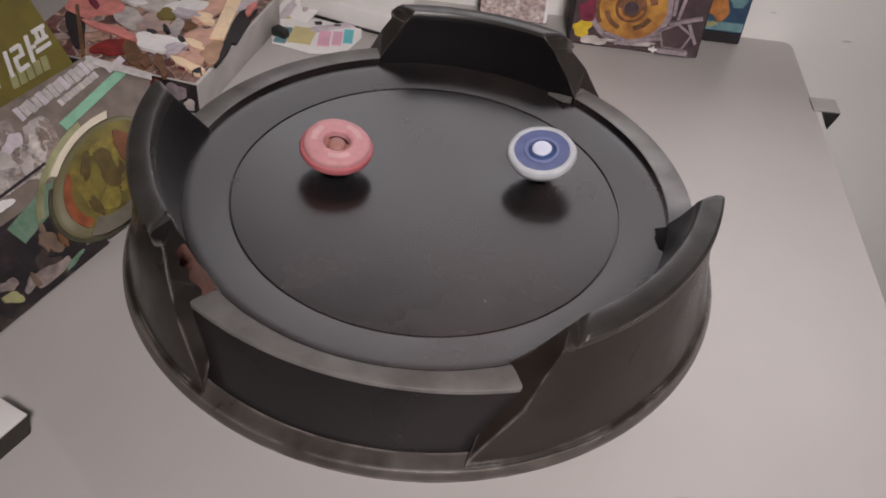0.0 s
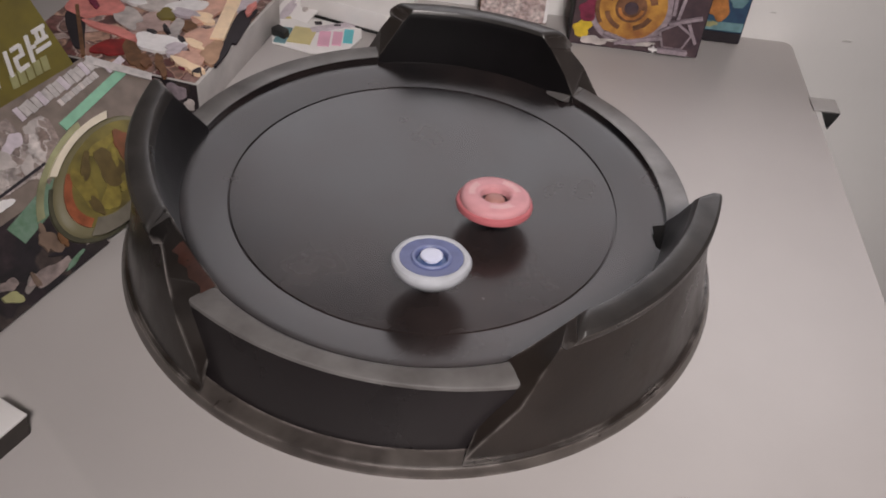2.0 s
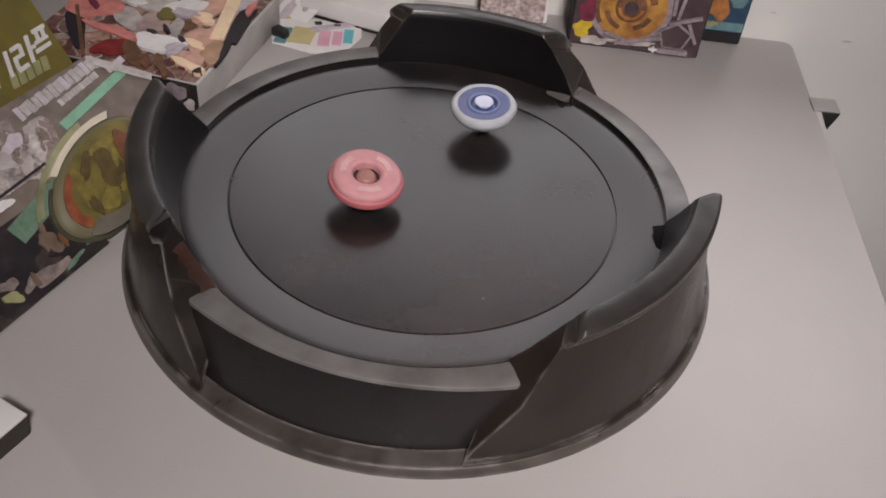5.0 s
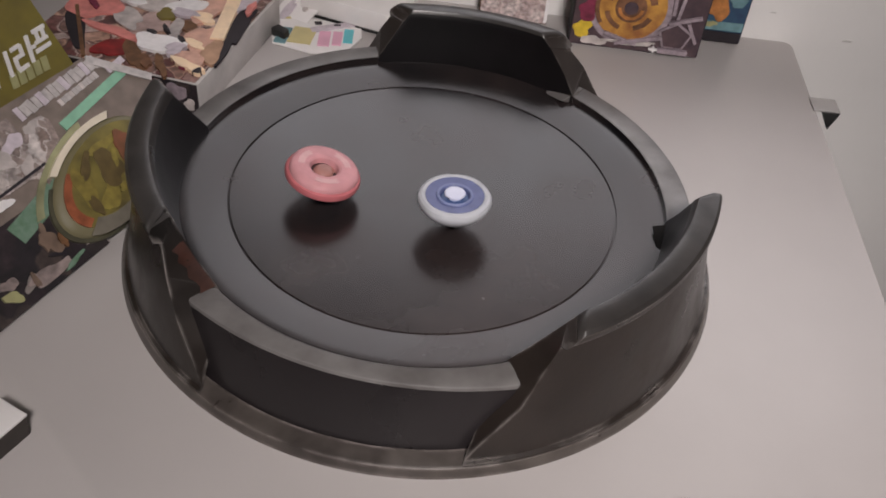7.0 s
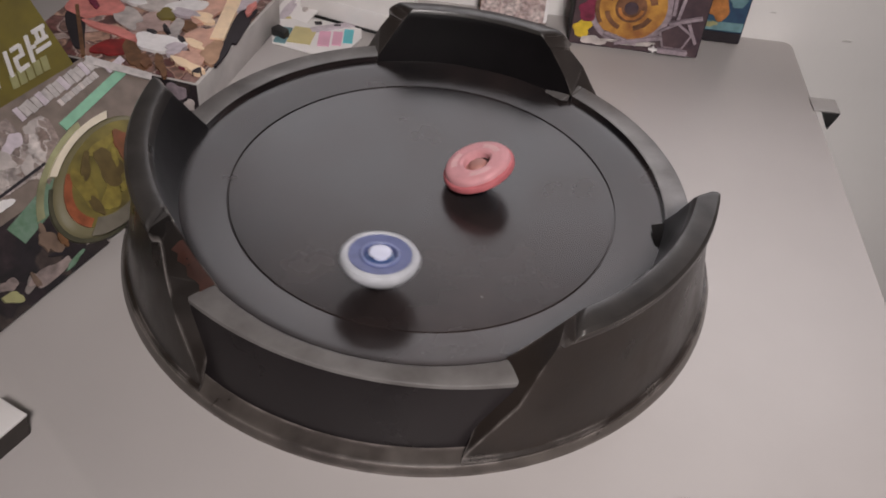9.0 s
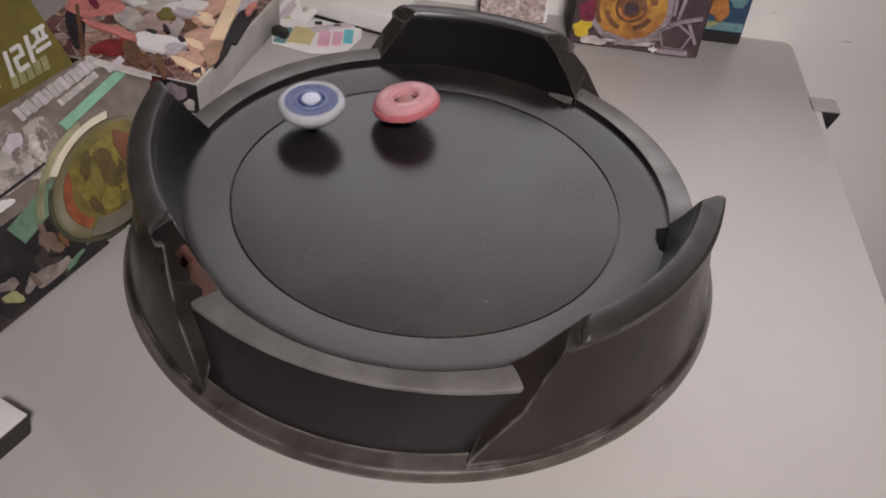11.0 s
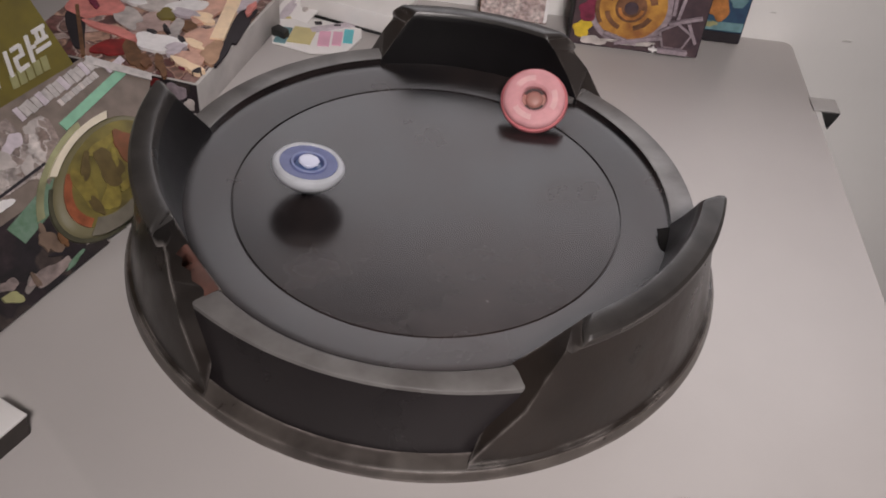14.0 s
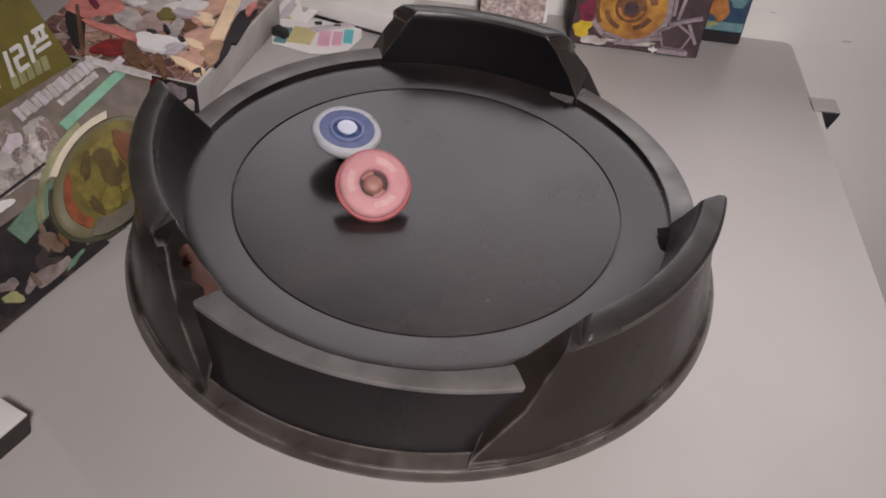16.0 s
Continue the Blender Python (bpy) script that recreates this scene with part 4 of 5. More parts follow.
def motions():
    # the stadium is pushed a little along the table by the tops
    walk(stadium, [(0.0, pose(0.0012, -0.0018, 0)), (0.25, pose(0.0008, -0.0012, 0)), (0.5, pose(0, 0, 0)), (4.0, pose(0, 0, 0)), (7.6, pose(0, 0, 0)),
                   (8.0, pose(-0.0007, 0.0012, 0)), (9.0, pose(-0.0007, 0.0012, 0)), (9.4, pose(-0.0007, 0.0012, 0)), (11.0, pose(0.0017, -0.0022, 0)),
                   (13.4, pose(0.0017, -0.0022, 0)), (14.0, pose(0.0024, -0.0020, 0)), (16.0, pose(0.0026, -0.0016, 0))])
    walk(pink, [
        (0.00, lean(-0.0600, 0.0246, 0.073, -0.130)), (0.10, lean(-0.0764, 0.0514, 0.119, -0.162)), (0.20, lean(-0.0724, 0.0818, 0.142, -0.199)),
        (0.30, lean(-0.0555, 0.0912, 0.153, -0.219)), (0.40, lean(-0.0448, 0.1013, 0.170, -0.241)), (0.50, lean(-0.0603, 0.1243, 0.114, -0.239)),
        (0.60, lean(-0.0611, 0.1252, 0.041, -0.224)), (0.70, lean(-0.0596, 0.1221, 0.089, -0.218)), (0.80, lean(-0.0573, 0.1122, 0.136, -0.207)),
        (0.90, lean(-0.0420, 0.0802, 0.172, -0.183)), (1.00, lean(-0.0253, 0.0287, 0.266, -0.194)), (1.10, lean(-0.0169, -0.0227, 0.132, -0.230)),
        (1.20, lean(-0.0239, -0.0605, 0.152, -0.113)), (1.30, lean(-0.0443, -0.0828, 0.126, -0.011)), (1.40, lean(-0.0722, -0.0902, 0.186, 0.068)),
        (1.50, lean(-0.0883, -0.0814, 0.149, 0.083)), (1.60, lean(-0.0894, -0.0674, 0.165, 0.079)), (1.70, lean(-0.0793, -0.0537, 0.169, 0.075)),
        (1.80, lean(-0.0494, -0.0362, 0.154, 0.063)), (1.90, lean(-0.0020, -0.0237, 0.079, 0.073)), (2.00, lean(0.0431, -0.0225, 0.009, 0.100)),
        (2.10, lean(0.0775, -0.0304, -0.070, 0.090)), (2.20, lean(0.0994, -0.0502, -0.206, 0.111)), (2.30, lean(0.0913, -0.0703, -0.202, 0.103)),
        (2.40, lean(0.0674, -0.0782, -0.178, 0.078)), (2.50, lean(0.0394, -0.0714, -0.176, 0.038)), (2.60, lean(0.0100, -0.0444, -0.170, -0.028)),
        (2.70, lean(-0.0024, 0.0016, -0.179, -0.097)), (2.80, lean(0.0063, 0.0480, -0.129, -0.120)), (2.90, lean(0.0327, 0.0797, -0.124, -0.143)),
        (3.00, lean(0.0674, 0.0976, -0.126, -0.155)), (3.10, lean(0.0895, 0.0716, -0.150, -0.129)), (3.20, lean(0.0897, 0.0364, -0.154, -0.096)),
        (3.30, lean(0.0667, -0.0020, -0.226, -0.169)), (3.40, lean(0.0196, -0.0294, -0.078, -0.116)), (3.50, lean(-0.0316, -0.0299, 0.046, -0.115)),
        (3.60, lean(-0.0710, -0.0024, 0.149, -0.098)), (3.70, lean(-0.1090, 0.0296, 0.186, -0.112)), (3.80, lean(-0.1129, 0.0460, 0.186, -0.114)),
        (3.90, lean(-0.0951, 0.0482, 0.193, -0.104)), (4.00, lean(-0.0790, 0.0433, 0.279, -0.078)), (4.10, lean(-0.0626, 0.0290, 0.299, -0.041)),
        (4.20, lean(-0.0435, 0.0136, 0.318, -0.007)), (4.25, lean(-0.0413, -0.0045, 0.155, -0.014)), (4.30, lean(-0.0318, -0.0202, 0.157, -0.025)),
        (4.35, lean(-0.0167, -0.0306, 0.164, -0.031)), (4.40, lean(0.0013, -0.0339, 0.174, -0.031)), (4.45, lean(0.0192, -0.0296, 0.183, -0.024)),
        (4.50, lean(0.0337, -0.0183, 0.186, -0.009)), (4.55, lean(0.0423, -0.0020, 0.179, 0.008)), (4.60, lean(0.0434, 0.0163, 0.163, 0.023)),
        (4.65, lean(0.0370, 0.0334, 0.137, 0.031)), (4.70, lean(0.0241, 0.0463, 0.107, 0.027)), (4.75, lean(0.0071, 0.0528, 0.077, 0.011)),
        (4.80, lean(-0.0109, 0.0517, 0.055, -0.017)), (4.85, lean(-0.0268, 0.0433, 0.045, -0.053)), (4.90, lean(-0.0377, 0.0293, 0.049, -0.091)),
        (4.95, lean(-0.0419, 0.0122, 0.069, -0.124)), (5.00, lean(-0.0386, -0.0049, 0.101, -0.145)), (5.05, lean(-0.0287, -0.0190, 0.138, -0.150)),
        (5.10, lean(-0.0141, -0.0275, 0.173, -0.138)), (5.15, lean(0.0024, -0.0292, 0.198, -0.111)), (5.20, lean(0.0178, -0.0241, 0.209, -0.075)),
        (5.25, lean(0.0295, -0.0133, 0.201, -0.036)), (5.30, lean(0.0355, 0.0011, 0.177, -0.004)), (5.35, lean(0.0350, 0.0161, 0.140, 0.016)),
        (5.40, lean(0.0284, 0.0292, 0.097, 0.019)), (5.45, lean(0.0174, 0.0381, 0.056, 0.005)), (5.50, lean(0.0042, 0.0415, 0.024, -0.024)),
        (5.55, lean(-0.0086, 0.0392, 0.005, -0.062)), (5.60, lean(-0.0188, 0.0320, 0.004, -0.103)), (5.65, lean(-0.0248, 0.0217, 0.017, -0.138)),
        (5.70, lean(-0.0259, 0.0105, 0.041, -0.162)), (5.75, lean(-0.0223, 0.0006, 0.070, -0.172)), (5.80, lean(-0.0154, -0.0065, 0.096, -0.169)),
        (5.85, lean(-0.0067, -0.0097, 0.116, -0.155)), (5.90, lean(0.0017, -0.0089, 0.125, -0.135)), (5.95, lean(0.0084, -0.0050, 0.122, -0.115)),
        (6.00, lean(0.0123, 0.0009, 0.110, -0.100)), (6.05, lean(0.0131, 0.0071, 0.093, -0.093)), (6.10, lean(0.0112, 0.0123, 0.075, -0.094)),
        (6.15, lean(0.0077, 0.0155, 0.061, -0.103)), (6.20, lean(0.0037, 0.0165, 0.053, -0.115)), (6.25, lean(0.0006, 0.0154, 0.051, -0.126)),
        (6.30, lean(-0.0011, 0.0133, 0.109, -0.269)), (6.40, lean(-0.0132, -0.0125, 0.191, -0.174)), (6.50, lean(-0.0336, -0.0229, 0.199, -0.128)),
        (6.60, lean(-0.0466, -0.0236, 0.241, -0.105)), (6.70, lean(-0.0501, -0.0244, 0.272, -0.086)), (6.80, lean(-0.0620, -0.0182, 0.265, -0.047)),
        (6.90, lean(-0.0727, -0.0087, 0.214, -0.025)), (7.00, lean(-0.0672, -0.0065, 0.209, -0.003)), (7.10, lean(-0.0559, -0.0070, 0.131, 0.014)),
        (7.20, lean(-0.0507, -0.0052, 0.057, 0.027)), (7.30, lean(-0.0471, -0.0042, 0.021, 0.005)), (7.40, lean(-0.0780, 0.0036, 0.020, -0.026)),
        (7.50, lean(-0.0772, 0.0071, 0.052, -0.025)), (7.60, lean(-0.0671, 0.0075, 0.075, -0.022)), (7.70, lean(-0.0528, 0.0070, 0.094, -0.020)),
        (7.80, lean(-0.0453, -0.0047, 0.120, -0.008)), (7.90, lean(-0.0371, -0.0237, 0.179, 0.008)), (8.00, lean(-0.0118, -0.0758, 0.245, 0.047)),
        (8.10, lean(0.0042, -0.1110, 0.213, 0.161)), (8.20, lean(0.0102, -0.1218, 0.141, 0.208)), (8.30, lean(0.0196, -0.1320, 0.088, 0.225)),
        (8.40, lean(0.0334, -0.1291, -0.026, 0.251)), (8.50, lean(0.0400, -0.1253, -0.104, 0.282)), (8.60, lean(0.0418, -0.1114, -0.180, 0.263)),
        (8.70, lean(0.0394, -0.0938, -0.220, 0.216)), (8.80, lean(0.0370, -0.0664, -0.270, 0.142)), (8.90, lean(0.0348, -0.0299, -0.305, 0.071)),
        (9.00, lean(0.0398, 0.0147, -0.374, 0.015)), (9.10, lean(0.0501, 0.0559, -0.428, -0.104)), (9.20, lean(0.0582, 0.0884, -0.355, -0.204)),
        (9.25, lean(0.0090, 0.1073, -0.183, -0.093)), (9.30, lean(-0.0430, 0.0979, -0.193, -0.092)), (9.35, lean(-0.0825, 0.0627, -0.199, -0.103)),
        (9.40, lean(-0.0979, 0.0122, -0.193, -0.119)), (9.45, lean(-0.0848, -0.0391, -0.172, -0.133)), (9.50, lean(-0.0469, -0.0761, -0.140, -0.132)),
        (9.55, lean(0.0047, -0.0879, -0.106, -0.111)), (9.60, lean(0.0549, -0.0711, -0.085, -0.071)), (9.65, lean(0.0890, -0.0307, -0.087, -0.020)),
        (9.70, lean(0.0970, 0.0215, -0.118, 0.026)), (9.75, lean(0.0767, 0.0701, -0.171, 0.049)), (9.80, lean(0.0342, 0.1010, -0.231, 0.039)),
        (9.85, lean(-0.0181, 0.1052, -0.278, -0.006)), (9.90, lean(-0.0647, 0.0816, -0.292, -0.073)), (9.95, lean(-0.0920, 0.0374, -0.265, -0.143)),
        (10.00, lean(-0.0924, -0.0143, -0.200, -0.190)), (10.05, lean(-0.0658, -0.0584, -0.114, -0.196)), (10.10, lean(-0.0205, -0.0820, -0.032, -0.155)),
        (10.15, lean(0.0301, -0.0785, 0.019, -0.074)), (10.20, lean(0.0711, -0.0494, 0.022, 0.024)), (10.25, lean(0.0907, -0.0037, -0.026, 0.110)),
        (10.30, lean(0.0837, 0.0451, -0.112, 0.158)), (10.35, lean(0.0526, 0.0827, -0.209, 0.153)), (10.40, lean(0.0070, 0.0983, -0.286, 0.097)),
        (10.45, lean(-0.0394, 0.0880, -0.320, 0.009)), (10.50, lean(-0.0731, 0.0555, -0.300, -0.084)), (10.55, lean(-0.0847, 0.0108, -0.233, -0.151)),
        (10.60, lean(-0.0715, -0.0326, -0.140, -0.172)), (10.65, lean(-0.0382, -0.0623, -0.050, -0.141)), (10.70, lean(0.0048, -0.0700, 0.010, -0.070)),
        (10.75, lean(0.0448, -0.0545, 0.024, 0.017)), (10.80, lean(0.0703, -0.0211, -0.007, 0.095)), (10.85, lean(0.0745, 0.0198, -0.069, 0.140)),
        (10.90, lean(0.0572, 0.0560, -0.137, 0.144)), (10.95, lean(0.0243, 0.0773, -0.190, 0.114)), (11.00, lean(-0.0139, 0.0782, -0.211, 0.065)),
        (11.05, lean(-0.0460, 0.0597, -0.201, 0.019)), (11.10, lean(-0.0633, 0.0280, -0.169, -0.007)), (11.15, lean(-0.0615, -0.0070, -0.132, -0.008)),
        (11.20, lean(-0.0423, -0.0351, -0.106, 0.011)), (11.25, lean(-0.0123, -0.0486, -0.101, 0.036)), (11.30, lean(0.0193, -0.0446, -0.224, 0.104)),
        (11.40, lean(0.0107, -0.0080, -0.302, -0.301)), (11.50, lean(-0.0289, 0.0178, 0.165, -0.422)), (11.60, lean(-0.0213, -0.0149, 0.242, 0.106)),
        (11.70, lean(0.0339, -0.0144, -0.271, 0.129)), (11.80, lean(0.0236, 0.0162, -0.061, -0.564)), (11.90, lean(-0.0233, -0.0164, 0.283, -0.276)),
        (12.00, lean(-0.0096, -0.0397, -0.015, 0.211)), (12.10, lean(0.0230, 0.0021, -0.402, -0.069)), (12.20, lean(-0.0016, 0.0298, -0.016, -0.615)),
        (12.30, lean(-0.0144, -0.0257, 0.276, -0.052)), (12.40, lean(0.0218, -0.0379, -0.263, 0.172)), (12.50, lean(0.0084, 0.0160, -0.188, -0.475)),
        (12.60, lean(-0.0279, 0.0075, 0.375, -0.327)), (12.70, lean(0.0114, -0.0418, -0.078, 0.224)), (12.80, lean(0.0310, -0.0019, -0.404, -0.244)),
        (12.90, lean(-0.0224, 0.0167, 0.146, -0.460)), (13.00, lean(-0.0297, -0.0264, 0.421, -0.041)), (13.10, lean(-0.0194, -0.0514, 0.270, 0.139)),
        (13.20, lean(-0.0057, -0.0643, 0.168, 0.272)), (13.30, lean(0.0287, -0.0656, -0.090, 0.384)), (13.40, lean(0.0598, -0.0507, -0.344, 0.298)),
        (13.50, lean(0.0951, -0.0041, -0.437, 0.256)), (13.60, lean(0.1085, 0.0390, -0.325, 0.211)), (13.70, lean(0.1111, 0.0687, -0.411, 0.092)),
        (13.80, lean(0.1082, 0.0887, -0.525, -0.153)), (13.90, lean(0.0966, 0.1027, -0.411, -0.449)), (14.00, lean(0.0743, 0.1047, -0.124, -0.603)),
        (14.10, lean(0.0518, 0.0825, -0.099, -0.608)), (14.20, lean(0.0261, 0.0502, -0.064, -0.592)), (14.30, lean(-0.0100, 0.0047, 0.055, -0.444)),
        (14.40, lean(-0.0570, -0.0124, 0.341, -0.357)), (14.50, lean(-0.0842, -0.0215, 0.287, -0.482)), (14.60, lean(-0.0994, -0.0341, 0.415, -0.284)),
        (14.70, lean(-0.0992, -0.0458, 0.440, 0.080)), (14.80, lean(-0.0864, -0.0554, 0.298, 0.350)), (14.90, lean(-0.0624, -0.0599, -0.046, 0.434)),
        (15.00, lean(-0.0300, -0.0531, -0.061, 0.430)), (15.10, lean(0.0256, -0.0500, -0.170, 0.401)), (15.20, lean(0.0832, -0.0417, -0.199, 0.386)),
        (15.30, lean(0.1276, -0.0373, -0.324, 0.439)), (15.40, lean(0.1389, -0.0408, -0.336, 0.399)), (15.50, lean(0.1245, -0.0388, -0.524, 0.273)),
        (15.60, lean(0.0913, -0.0280, -0.349, -0.416)), (15.70, lean(0.0422, -0.0217, -0.042, -0.532)), (15.80, lean(0.0099, -0.0030, -0.035, -0.605)),
        (15.90, lean(-0.0137, -0.0072, 0.004, -0.602)), (16.00, lean(-0.0339, -0.0002, 0.109, -0.551)),
    ])
    walk(blue, [
        (0.00, lean(0.0762, 0.0313, -0.108, -0.178)), (0.10, lean(0.0619, 0.0455, -0.082, -0.184)), (0.20, lean(0.0449, 0.0561, -0.054, -0.186)),
        (0.30, lean(0.0212, 0.0587, -0.019, -0.180)), (0.40, lean(0.0083, 0.0286, 0.123, -0.108)), (0.50, lean(0.0350, -0.0280, -0.005, -0.059)),
        (0.60, lean(0.0564, -0.0556, -0.126, -0.045)), (0.70, lean(0.0694, -0.0596, -0.151, -0.015)), (0.80, lean(0.0810, -0.0536, -0.173, 0.003)),
        (0.90, lean(0.0896, -0.0402, -0.190, 0.012)), (1.00, lean(0.0927, -0.0267, -0.200, 0.020)), (1.10, lean(0.0905, -0.0129, -0.186, 0.013)),
        (1.20, lean(0.0808, -0.0057, -0.165, 0.013)), (1.30, lean(0.0570, -0.0028, -0.130, 0.015)), (1.40, lean(0.0300, -0.0120, -0.093, 0.031)),
        (1.50, lean(0.0058, -0.0244, -0.060, 0.042)), (1.60, lean(-0.0088, -0.0433, -0.036, 0.062)), (1.70, lean(-0.0179, -0.0625, -0.017, 0.084)),
        (1.80, lean(-0.0149, -0.0808, -0.011, 0.106)), (1.90, lean(-0.0049, -0.0879, -0.014, 0.115)), (2.00, lean(0.0071, -0.0864, -0.014, 0.114)),
        (2.10, lean(0.0162, -0.0755, -0.011, 0.101)), (2.20, lean(0.0164, -0.0580, 0.003, 0.080)), (2.30, lean(0.0048, -0.0397, 0.043, 0.058)),
        (2.40, lean(-0.0138, -0.0249, 0.089, 0.042)), (2.50, lean(-0.0335, -0.0198, 0.109, 0.032)), (2.60, lean(-0.0508, -0.0209, 0.127, 0.028)),
        (2.70, lean(-0.0650, -0.0232, 0.142, 0.025)), (2.80, lean(-0.0693, -0.0333, 0.148, 0.029)), (2.90, lean(-0.0624, -0.0427, 0.142, 0.031)),
        (3.00, lean(-0.0438, -0.0440, 0.135, 0.030)), (3.10, lean(-0.0252, -0.0348, 0.127, 0.017)), (3.20, lean(-0.0135, -0.0125, 0.127, -0.010)),
        (3.30, lean(-0.0134, 0.0091, 0.112, -0.048)), (3.40, lean(-0.0206, 0.0305, 0.105, -0.084)), (3.50, lean(-0.0315, 0.0430, 0.102, -0.112)),
        (3.60, lean(-0.0418, 0.0471, 0.092, -0.141)), (3.70, lean(-0.0373, 0.0504, 0.067, -0.171)), (3.80, lean(-0.0229, 0.0481, 0.031, -0.197)),
        (3.90, lean(-0.0119, 0.0449, 0.010, -0.208)), (4.00, lean(-0.0012, 0.0451, -0.011, -0.223)), (4.10, lean(0.0074, 0.0467, -0.030, -0.238)),
        (4.20, lean(0.0160, 0.0499, -0.048, -0.255)), (4.25, lean(-0.0002, 0.0555, -0.049, -0.245)), (4.30, lean(-0.0182, 0.0543, -0.049, -0.236)),
        (4.35, lean(-0.0352, 0.0460, -0.050, -0.226)), (4.40, lean(-0.0484, 0.0311, -0.050, -0.216)), (4.45, lean(-0.0552, 0.0114, -0.051, -0.206)),
        (4.50, lean(-0.0539, -0.0102, -0.051, -0.196)), (4.55, lean(-0.0440, -0.0305, -0.052, -0.187)), (4.60, lean(-0.0265, -0.0461, -0.052, -0.177)),
        (4.65, lean(-0.0036, -0.0541, -0.053, -0.167)), (4.70, lean(0.0214, -0.0528, -0.053, -0.157)), (4.75, lean(0.0448, -0.0417, -0.054, -0.147)),
        (4.80, lean(0.0626, -0.0220, -0.055, -0.138)), (4.85, lean(0.0719, 0.0037, -0.055, -0.128)), (4.90, lean(0.0707, 0.0317, -0.056, -0.118)),
        (4.95, lean(0.0587, 0.0578, -0.056, -0.108)), (5.00, lean(0.0372, 0.0777, -0.057, -0.099)), (5.05, lean(0.0092, 0.0882, -0.057, -0.089)),
        (5.10, lean(-0.0212, 0.0872, -0.058, -0.079)), (5.15, lean(-0.0494, 0.0746, -0.058, -0.069)), (5.20, lean(-0.0710, 0.0519, -0.059, -0.059)),
        (5.25, lean(-0.0826, 0.0223, -0.059, -0.050)), (5.30, lean(-0.0820, -0.0098, -0.060, -0.040)), (5.35, lean(-0.0693, -0.0396, -0.061, -0.030)),
        (5.40, lean(-0.0459, -0.0626, -0.061, -0.020)), (5.45, lean(-0.0154, -0.0751, -0.062, -0.010)), (5.50, lean(0.0178, -0.0751, -0.062, -0.001)),
        (5.55, lean(0.0487, -0.0625, -0.063, 0.009)), (5.60, lean(0.0726, -0.0391, -0.063, 0.019)), (5.65, lean(0.0859, -0.0082, -0.064, 0.029)),
        (5.70, lean(0.0866, 0.0254, -0.064, 0.039)), (5.75, lean(0.0744, 0.0568, -0.065, 0.048)), (5.80, lean(0.0514, 0.0812, -0.066, 0.058)),
        (5.85, lean(0.0208, 0.0952, -0.066, 0.068)), (5.90, lean(-0.0126, 0.0965, -0.067, 0.078)), (5.95, lean(-0.0441, 0.0852, -0.067, 0.087)),
        (6.00, lean(-0.0688, 0.0629, -0.068, 0.097)), (6.05, lean(-0.0833, 0.0331, -0.068, 0.107)), (6.10, lean(-0.0854, 0.0002, -0.069, 0.117)),
        (6.15, lean(-0.0751, -0.0310, -0.069, 0.127)), (6.20, lean(-0.0539, -0.0558, -0.070, 0.136)), (6.25, lean(-0.0251, -0.0707, -0.070, 0.146)),
        (6.30, lean(0.0070, -0.0737, -0.071, 0.156)), (6.40, lean(0.0058, -0.0721, -0.059, 0.140)), (6.50, lean(0.0093, -0.0742, -0.051, 0.129)),
        (6.60, lean(0.0115, -0.0679, -0.043, 0.107)), (6.70, lean(0.0072, -0.0577, -0.028, 0.080)), (6.80, lean(0.0114, -0.0496, -0.025, 0.064)),
        (6.90, lean(0.0232, -0.0405, -0.029, 0.046)), (7.00, lean(0.0189, -0.0253, -0.017, 0.022)), (7.10, lean(0.0076, -0.0121, 0.003, 0.000)),
        (7.20, lean(0.0030, -0.0011, 0.016, -0.019)), (7.30, lean(0.0019, 0.0073, 0.007, -0.040)), (7.40, lean(0.0312, 0.0211, -0.034, -0.066)),
        (7.50, lean(0.0344, 0.0371, -0.047, -0.094)), (7.60, lean(0.0132, 0.0579, -0.034, -0.127)), (7.70, lean(-0.0124, 0.0583, -0.007, -0.137)),
        (7.80, lean(-0.0290, 0.0524, 0.011, -0.142)), (7.90, lean(-0.0426, 0.0293, 0.028, -0.130)), (8.00, lean(-0.0532, 0.0226, 0.041, -0.133)),
        (8.10, lean(-0.0415, -0.0102, 0.061, -0.098)), (8.20, lean(0.0020, -0.0338, 0.040, -0.075)), (8.30, lean(0.0505, -0.0209, -0.037, -0.089)),
        (8.40, lean(0.0773, 0.0251, -0.083, -0.133)), (8.50, lean(0.0746, 0.0712, -0.104, -0.142)), (8.60, lean(0.0350, 0.1114, -0.094, -0.147)),
        (8.70, lean(-0.0291, 0.1043, -0.024, -0.139)), (8.80, lean(-0.0711, 0.0466, 0.030, -0.082)), (8.90, lean(-0.0688, -0.0318, 0.046, 0.006)),
        (9.00, lean(-0.0218, -0.0865, 0.007, 0.077)), (9.10, lean(0.0504, -0.0951, -0.099, 0.091)), (9.20, lean(0.1102, -0.0533, -0.183, 0.050)),
        (9.25, lean(0.1252, -0.0135, -0.180, 0.047)), (9.30, lean(0.1260, 0.0311, -0.176, 0.044)), (9.35, lean(0.1103, 0.0751, -0.173, 0.040)),
        (9.40, lean(0.0782, 0.1118, -0.169, 0.037)), (9.45, lean(0.0327, 0.1344, -0.166, 0.034)), (9.50, lean(-0.0201, 0.1373, -0.163, 0.031)),
        (9.55, lean(-0.0714, 0.1175, -0.159, 0.028)), (9.60, lean(-0.1108, 0.0764, -0.156, 0.025)), (9.65, lean(-0.1289, 0.0202, -0.152, 0.022)),
